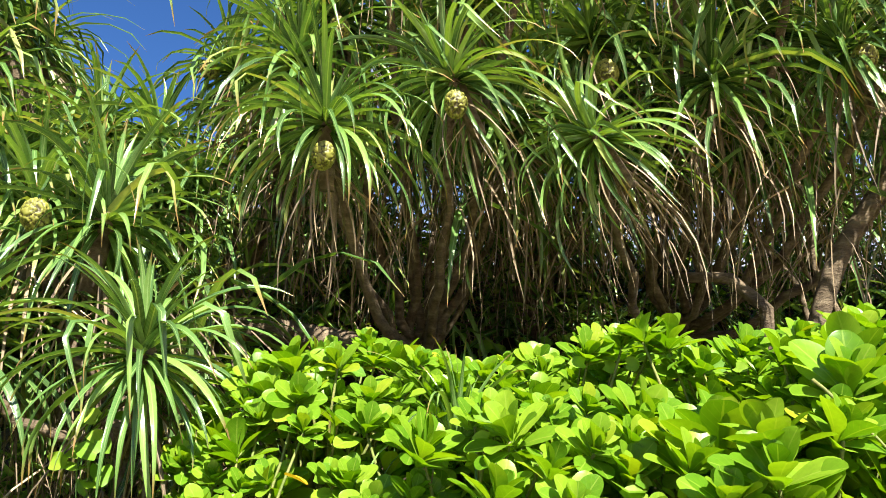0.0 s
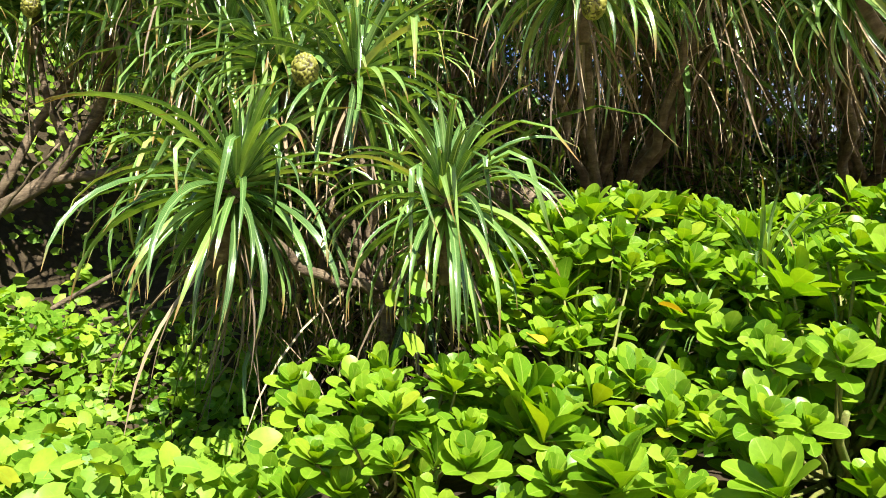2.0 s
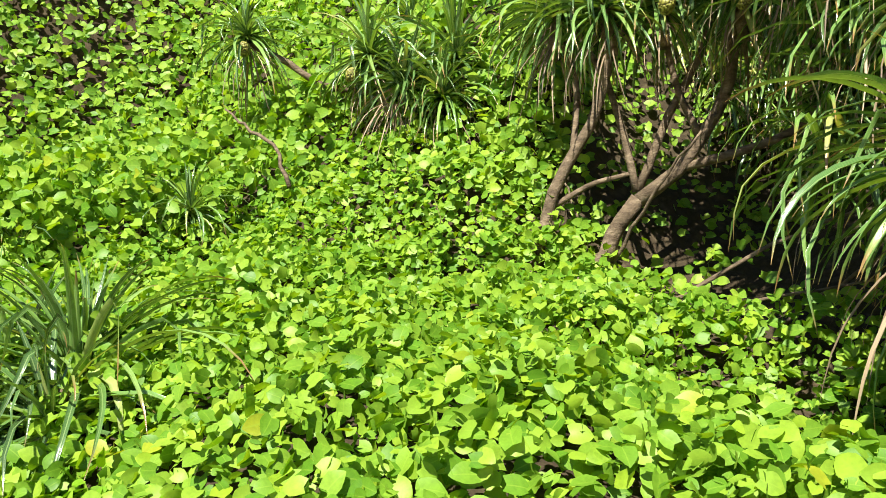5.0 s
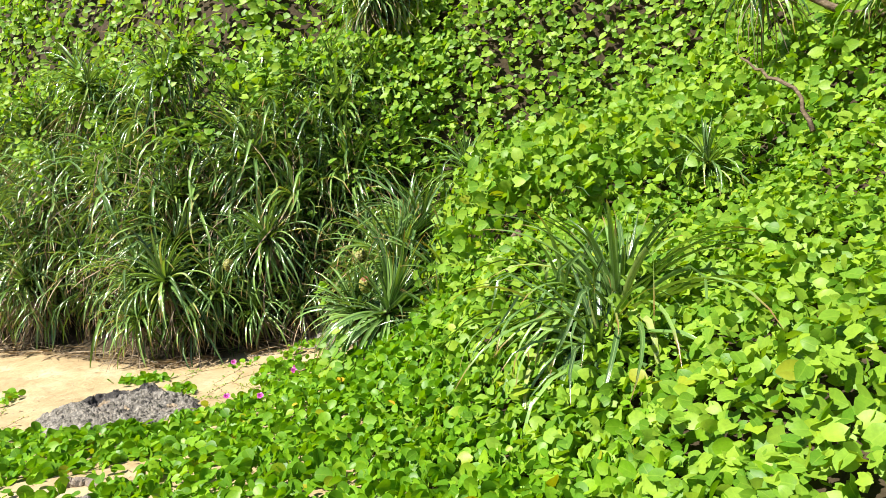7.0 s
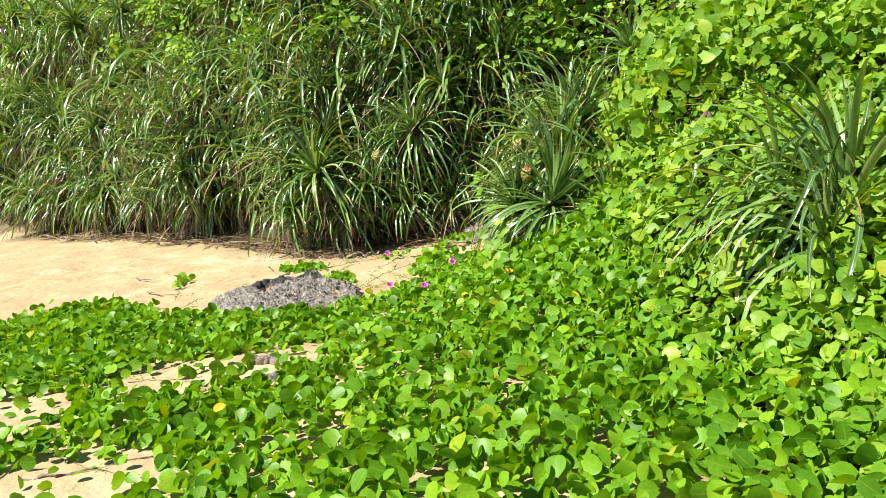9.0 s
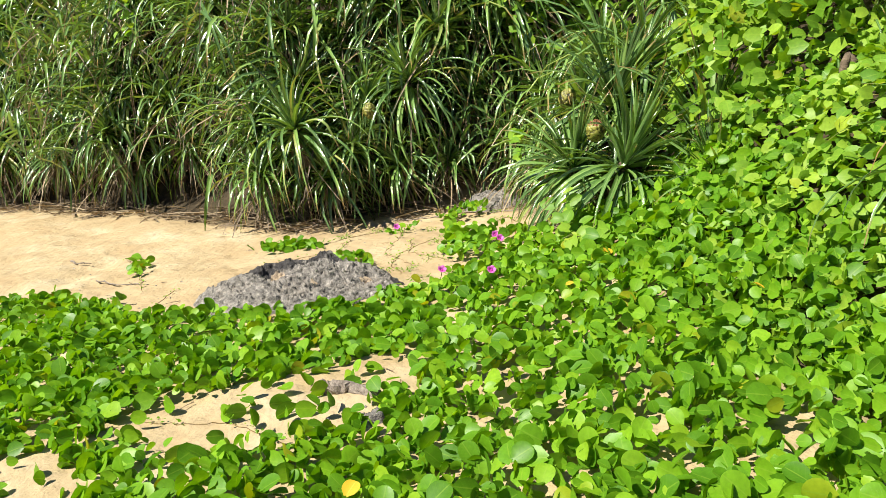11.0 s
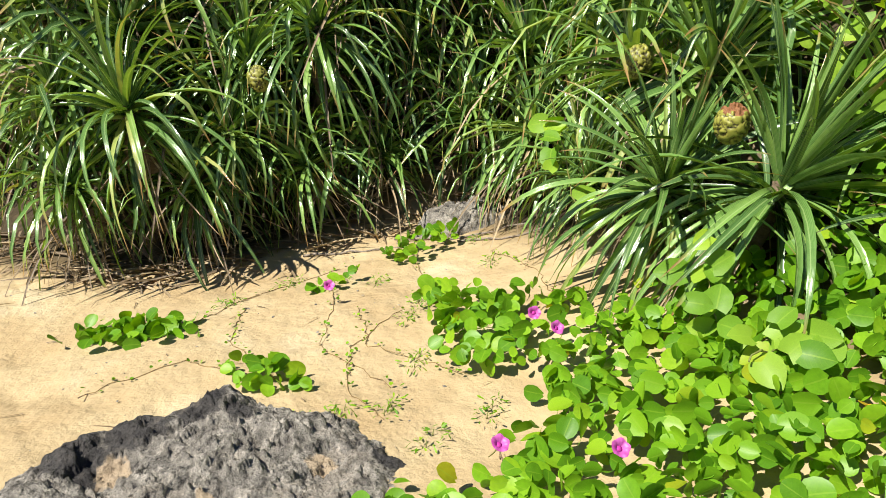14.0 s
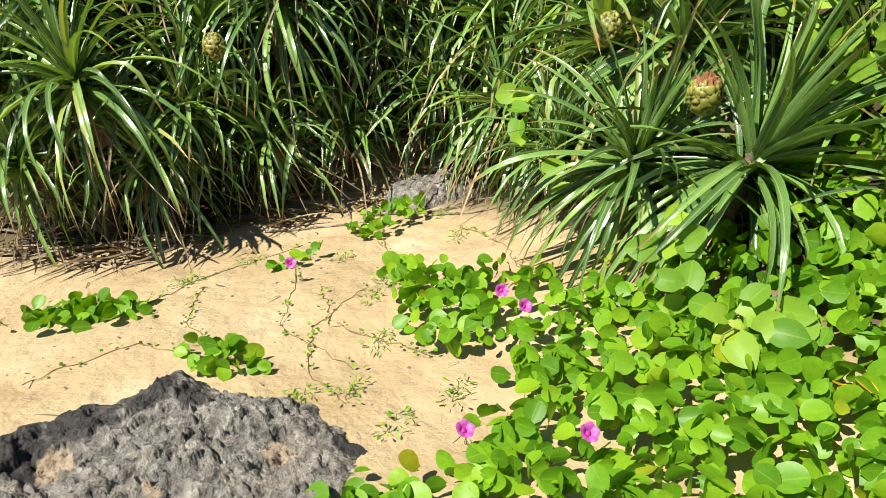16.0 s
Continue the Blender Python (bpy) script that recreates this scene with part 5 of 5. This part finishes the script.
def litter():
    """Fallen dry leaf strips, twigs and chips along the foot of the screw pines and on the open sand."""
    r = np.random.default_rng(61)
    shapes = [strap(4, 1.0, 0.06, 0.25, 0, 900 + i, 7) for i in range(5)]
    n = 820
    q = r.random(n)
    y = 0.2 - 10.5 * q
    x = np.interp(-y, -FRONT_Y, FRONT_X) + 0.25 - 0.75 * r.random(n) ** 0.8
    far = r.random(n) < 0.12
    x = np.where(far, r.uniform(-13.3, -8.2, n), x)
    y = np.where(far, r.uniform(-4.5, -0.8, n), y)
    z = ground_z(x, y) + small_waves(x, y) + 0.006 + 0.035 * r.random(n) * ~far
    nrm = np.column_stack([r.normal(size=n) * 0.12, r.normal(size=n) * 0.12, np.ones(n)])
    size = np.where(far, 0.05 + 0.12 * r.random(n), 0.15 + 0.45 * r.random(n))
    ob = new("dry_leaf_litter", scatter("dry_leaf_litter", shapes, r.integers(0, 5, n), leaf_poses(np.column_stack([x, y, z]), nrm, r.uniform(0, 6.283, n), size), [M_DEAD]))
    tagged(ob, "brown fallen leaf strips and twigs scattered on sand", "litter", kind="stuff")
    ico = np.array([(1, 0, 0), (0, 1, 0), (-1, 0, 0), (0, -1, 0), (0.1, 0, 0.8), (0, 0, -0.6)], float)
    quads = np.array([(0, 1, 4, 4), (1, 2, 4, 4), (2, 3, 4, 4), (3, 0, 4, 4)])
    bits = []
    for i in range(420):
        a, b = r.uniform(-13.6, -7.0), r.uniform(-5.2, -0.6)
        s = 0.004 + 0.012 * r.random() ** 3
        bits.append((turn_z(ico * s * (1, 0.7, 0.6), r.random() * 6) + (a, b, on_sand((a, b)) + 0.002), quads, np.zeros((6, 2)), 0))
    v, f, u, m = join(bits)
    pe = new("sand_pebbles", cap_mesh("sand_pebbles", v, f, [M_ROCK]))
    tagged(pe, "tiny grey coral pebbles strewn over the sand", "pebbles", kind="stuff")


litter()


def stick(name, label, points, rad, seed, mat=M_DRIFT):
    pts = np.array(points, float)
    t = np.linspace(0, len(pts) - 1, 12)
    p = np.column_stack([np.interp(t, range(len(pts)), pts[:, k]) for k in range(3)])
    r = np.random.default_rng(seed)
    p[1:-1] += r.normal(size=(10, 3)) * rad * 0.6
    v, f, u = tube(p - p[0], np.linspace(rad, rad * 0.45, 12), 7, 0.1, seed)
    ob = new(name, cap_mesh(name, v, f, [mat]))
    ob.location = p[0]
    tagged(ob, label, "stick")


def sand_stick(x0, y0, x1, y1, rad, seed):
    mx, my = (x0 + x1) / 2 + 0.05, (y0 + y1) / 2 - 0.04
    stick("dry_twig", "thin dry twig lying on the sand", [(a, b, on_sand((a, b)) + rad * 0.8) for a, b in ((x0, y0), (mx, my), (x1, y1))], rad, seed)


sand_stick(-12.7, -5.15, -12.45, -4.85, 0.012, 1)
sand_stick(-11.6, -4.5, -11.2, -3.9, 0.008, 2)
sand_stick(-13.3, -0.9, -12.8, 0.05, 0.012, 3)
sand_stick(-13.4, -1.6, -13.0, -0.6, 0.010, 4)
sand_stick(-12.95, -0.5, -12.4, 0.25, 0.009, 5)
sand_stick(-6.55, -2.9, -6.7, -2.2, 0.010, 6)
stick("dead_branch", "bare pale dead branch sticking out of the vines", [(-9.55, 4.6, 2.75), (-9.75, 4.55, 3.2), (-10.1, 4.45, 3.45), (-10.5, 4.35, 3.7)], 0.028, 7, M_BARK)
stick("dead_branch", "bare pale dead branch sticking out of the vines", [(-7.9, 6.6, 2.35), (-8.4, 6.9, 2.75), (-9.1, 7.2, 3.0)], 0.03, 8, M_BARK)
for i, (a, b, c, d, e, g, w) in enumerate([(-6.9, 7.3, 1.9, -5.0, 7.9, 2.6, 0.025), (-6.6, 7.0, 1.8, -4.9, 7.2, 1.9, 0.02), (-7.4, 7.3, 2.4, -6.2, 7.0, 3.1, 0.022), (-6.8, 7.6, 2.3, -5.9, 7.4, 1.6, 0.018), (-7.3, 7.2, 1.9, -7.9, 7.4, 3.0, 0.02), (-5.9, 7.6, 1.7, -4.4, 7.5, 2.4, 0.02)]):
    a, b, d, e, g = a + 0.65, b - 1.05, d + 0.65, e - 1.05, g - 0.1
    c = float(ground_z(a, b)) - 0.03
    stick("prop_root", "thin grey-brown prop root in the shade under screw pines", [(a, b, c), ((a + d) / 2, (b + e) / 2, (c + g) / 2 + 0.08), (d, e, g)], w, 20 + i, M_BARK)


# ---------------- single climbing sprigs ----------------
def sprig(points, n, size, seed, label, mat=M_VINE, shapes=VINE_SHAPES):
    r = np.random.default_rng(seed)
    pts = np.array(points, float)
    t = np.linspace(0, len(pts) - 1, 16)
    p = np.column_stack([np.interp(t, range(len(pts)), pts[:, k]) for k in range(3)]) + r.normal(size=(16, 3)) * 0.012
    o = p[0].copy()
    v, f, u = tube(p - o, np.full(16, 0.004), 5, 0.05, seed)
    ob = new("vine_sprig")
    ob.location = o
    tagged(ob, label, "vine", "climbing vine sprigs")
    part("stem", cap_mesh("stem", v, f, [M_STEM]), ob)
    meshes = [mesh_from("leaf", a, b, [mat], c) for a, b, c in shapes[:3]]
    for i in range(n):
        q = p[int(r.integers(2, 16))] - o + r.normal(size=3) * 0.05
        nrm = np.array([FACE + r.normal(size=3) * 0.5 + (0.3, -0.4, -0.2)])
        m = leaf_poses(np.array([q]), nrm, r.uniform(0, 6.283, 1), np.array([size * (0.75 + 0.5 * r.random())]))[0]
        part("leaf", meshes[int(r.integers(3))], ob, Matrix([list(row) for row in m] + [[0, 0, 0, 1]]))


SP = "round-leaved green vine sprig climbing among screw pine leaves"
sprig([(-2.45, 4.05, 1.35), (-2.5, 4.1, 1.7), (-2.48, 4.15, 1.98)], 16, 0.095, 1, SP)
sprig([(-2.0, 4.1, 1.55), (-2.05, 4.2, 1.85), (-1.9, 4.3, 2.05)], 12, 0.09, 2, SP)
sprig([(-11.4, -0.3, 0.5), (-11.55, -0.38, 0.95), (-11.65, -0.42, 1.3)], 9, 0.12, 3, SP)
sprig([(-10.3, -0.2, 0.2), (-10.42, -0.22, 0.5), (-10.5, -0.2, 0.72)], 18, 0.10, 4, "broad-leaved bright vine standing out of the morning glory")
sprig([(-9.95, 0.0, 0.2), (-10.0, -0.15, 0.4), (-9.95, -0.4, 0.42)], 22, 0.105, 5, "broad-leaved bright vine standing out of the morning glory")
sprig([(-13.9, 0.9, 2.6), (-13.8, 0.7, 3.2), (-13.9, 0.5, 3.6)], 26, 0.12, 6, SP)
sprig([(-14.9, -5.0, 2.0), (-14.8, -5.0, 2.5), (-14.9, -5.1, 2.9)], 20, 0.12, 7, SP)
sprig([(-5.9, 6.8, 1.6), (-5.9, 6.82, 1.85), (-5.88, 6.85, 2.05)], 10, 0.09, 8, "round-leaved vine shoot topped with a pale bud")


SHOOT = "yellow-green vine shoots standing up beside the forked tree"
for i, (x, y, up) in enumerate([(-7.5, 5.65, 0.75), (-7.95, 5.5, 0.7), (-7.2, 5.95, 0.8), (-8.3, 5.3, 0.6), (-6.85, 5.75, 0.55), (-7.7, 5.1, 0.55), (-8.7, 5.4, 0.6), (-7.3, 5.3, 0.5)]):
    g = float(ground_z(x, y))
    sprig([(x, y, g + 0.15), (x + 0.05, y - 0.04, g + 0.15 + up * 0.5), (x - 0.03, y - 0.1, g + 0.2 + up)], 34, 0.085, 30 + i, SHOOT)


def faded_leaf(x, y, dz, spin, size):
    me = mesh_from("faded_leaf", *GLORY_SHAPES[1][:2], [M_YELLOW], GLORY_SHAPES[1][2])
    ob = new("faded_leaf", me)
    ob.matrix_world = pose(x, y, on_sand((x, y)) + dz, 24, 10, spin) @ Matrix.Scale(size, 4)
    tagged(ob, "yellow faded morning glory leaf among green ones", "leaf", "yellow faded leaves")


for x, y, dz, sp, sz in ((-9.55, -0.25, 0.13, 20, 0.08), (-9.5, -0.18, 0.14, 100, 0.075), (-9.6, -0.18, 0.12, 200, 0.07), (-7.0, -2.0, 0.12, 60, 0.07), (-8.2, 0.25, 0.25, 140, 0.06), (-9.1, -0.6, 0.17, 10, 0.05), (-1.9, 3.4, 0.62, 30, 0.09), (-1.35, 3.45, 0.7, 80, 0.09)):
    faded_leaf(x, y, dz, sp, sz)


THIN = [mesh_from("leaf", v, f, [M_GLORY], u) for v, f, u in [blade_low(1.0, 0.28, SPOON, 0.0, 0.3, 0.3, 5, 0.02, 300 + k) for k in range(3)]]


def seedling(x, y, seed):
    """A small sprout of narrow leaflets on the sand."""
    r = np.random.default_rng(seed)
    n = 22
    a = r.uniform(0, 6.283, n)
    d = 0.07 * r.random(n) ** 0.7
    pos = np.column_stack([d * np.cos(a), d * np.sin(a), 0.004 + 0.03 * r.random(n)])
    nrm = np.column_stack([r.normal(size=n) * 0.6, r.normal(size=n) * 0.6, np.ones(n)])
    place = leaf_poses(pos, nrm, a + r.normal(size=n) * 0.4, 0.022 + 0.02 * r.random(n))
    ob = new("sand_seedling")
    ob.location = (x, y, on_sand((x, y)))
    tagged(ob, "tiny narrow-leaved green sprout growing in sand", "plant", "sprouts on the sand")
    v, f, u = tube([(0, 0, -0.01), (0.004, 0, 0.012), (0, 0.004, 0.03)], [0.003, 0.0025, 0.0015], 5)
    part("stem", cap_mesh("stem", v, f, [M_STEM]), ob)
    for k in range(n):
        part("leaf", THIN[int(r.integers(0, 3))], ob, Matrix([list(row) for row in place[k]] + [[0, 0, 0, 1]]))


for i, (x, y) in enumerate([(-11.35, -0.95), (-10.8, -1.55), (-10.85, -1.95), (-12.35, -0.45), (-12.8, -1.75), (-12.6, -2.15), (-11.7, -1.2), (-10.5, -1.45), (-10.85, -1.75), (-12.5, -1.2), (-12.65, -1.45), (-11.0, -0.35), (-10.95, -0.42), (-11.2, -1.3), (-12.9, -0.35), (-10.6, -1.15), (-12.0, -1.05)]):
    seedling(x, y, 700 + i)
    seedling(x + 0.07, y - 0.05, 760 + i)
stick("yellow_stem", "long straight yellow-green stem leaning over the naupaka", [(0.32, 2.96, 2.04), (0.42, 2.85, 1.88), (0.50, 2.74, 1.72)], 0.006, 44, M_STEM)
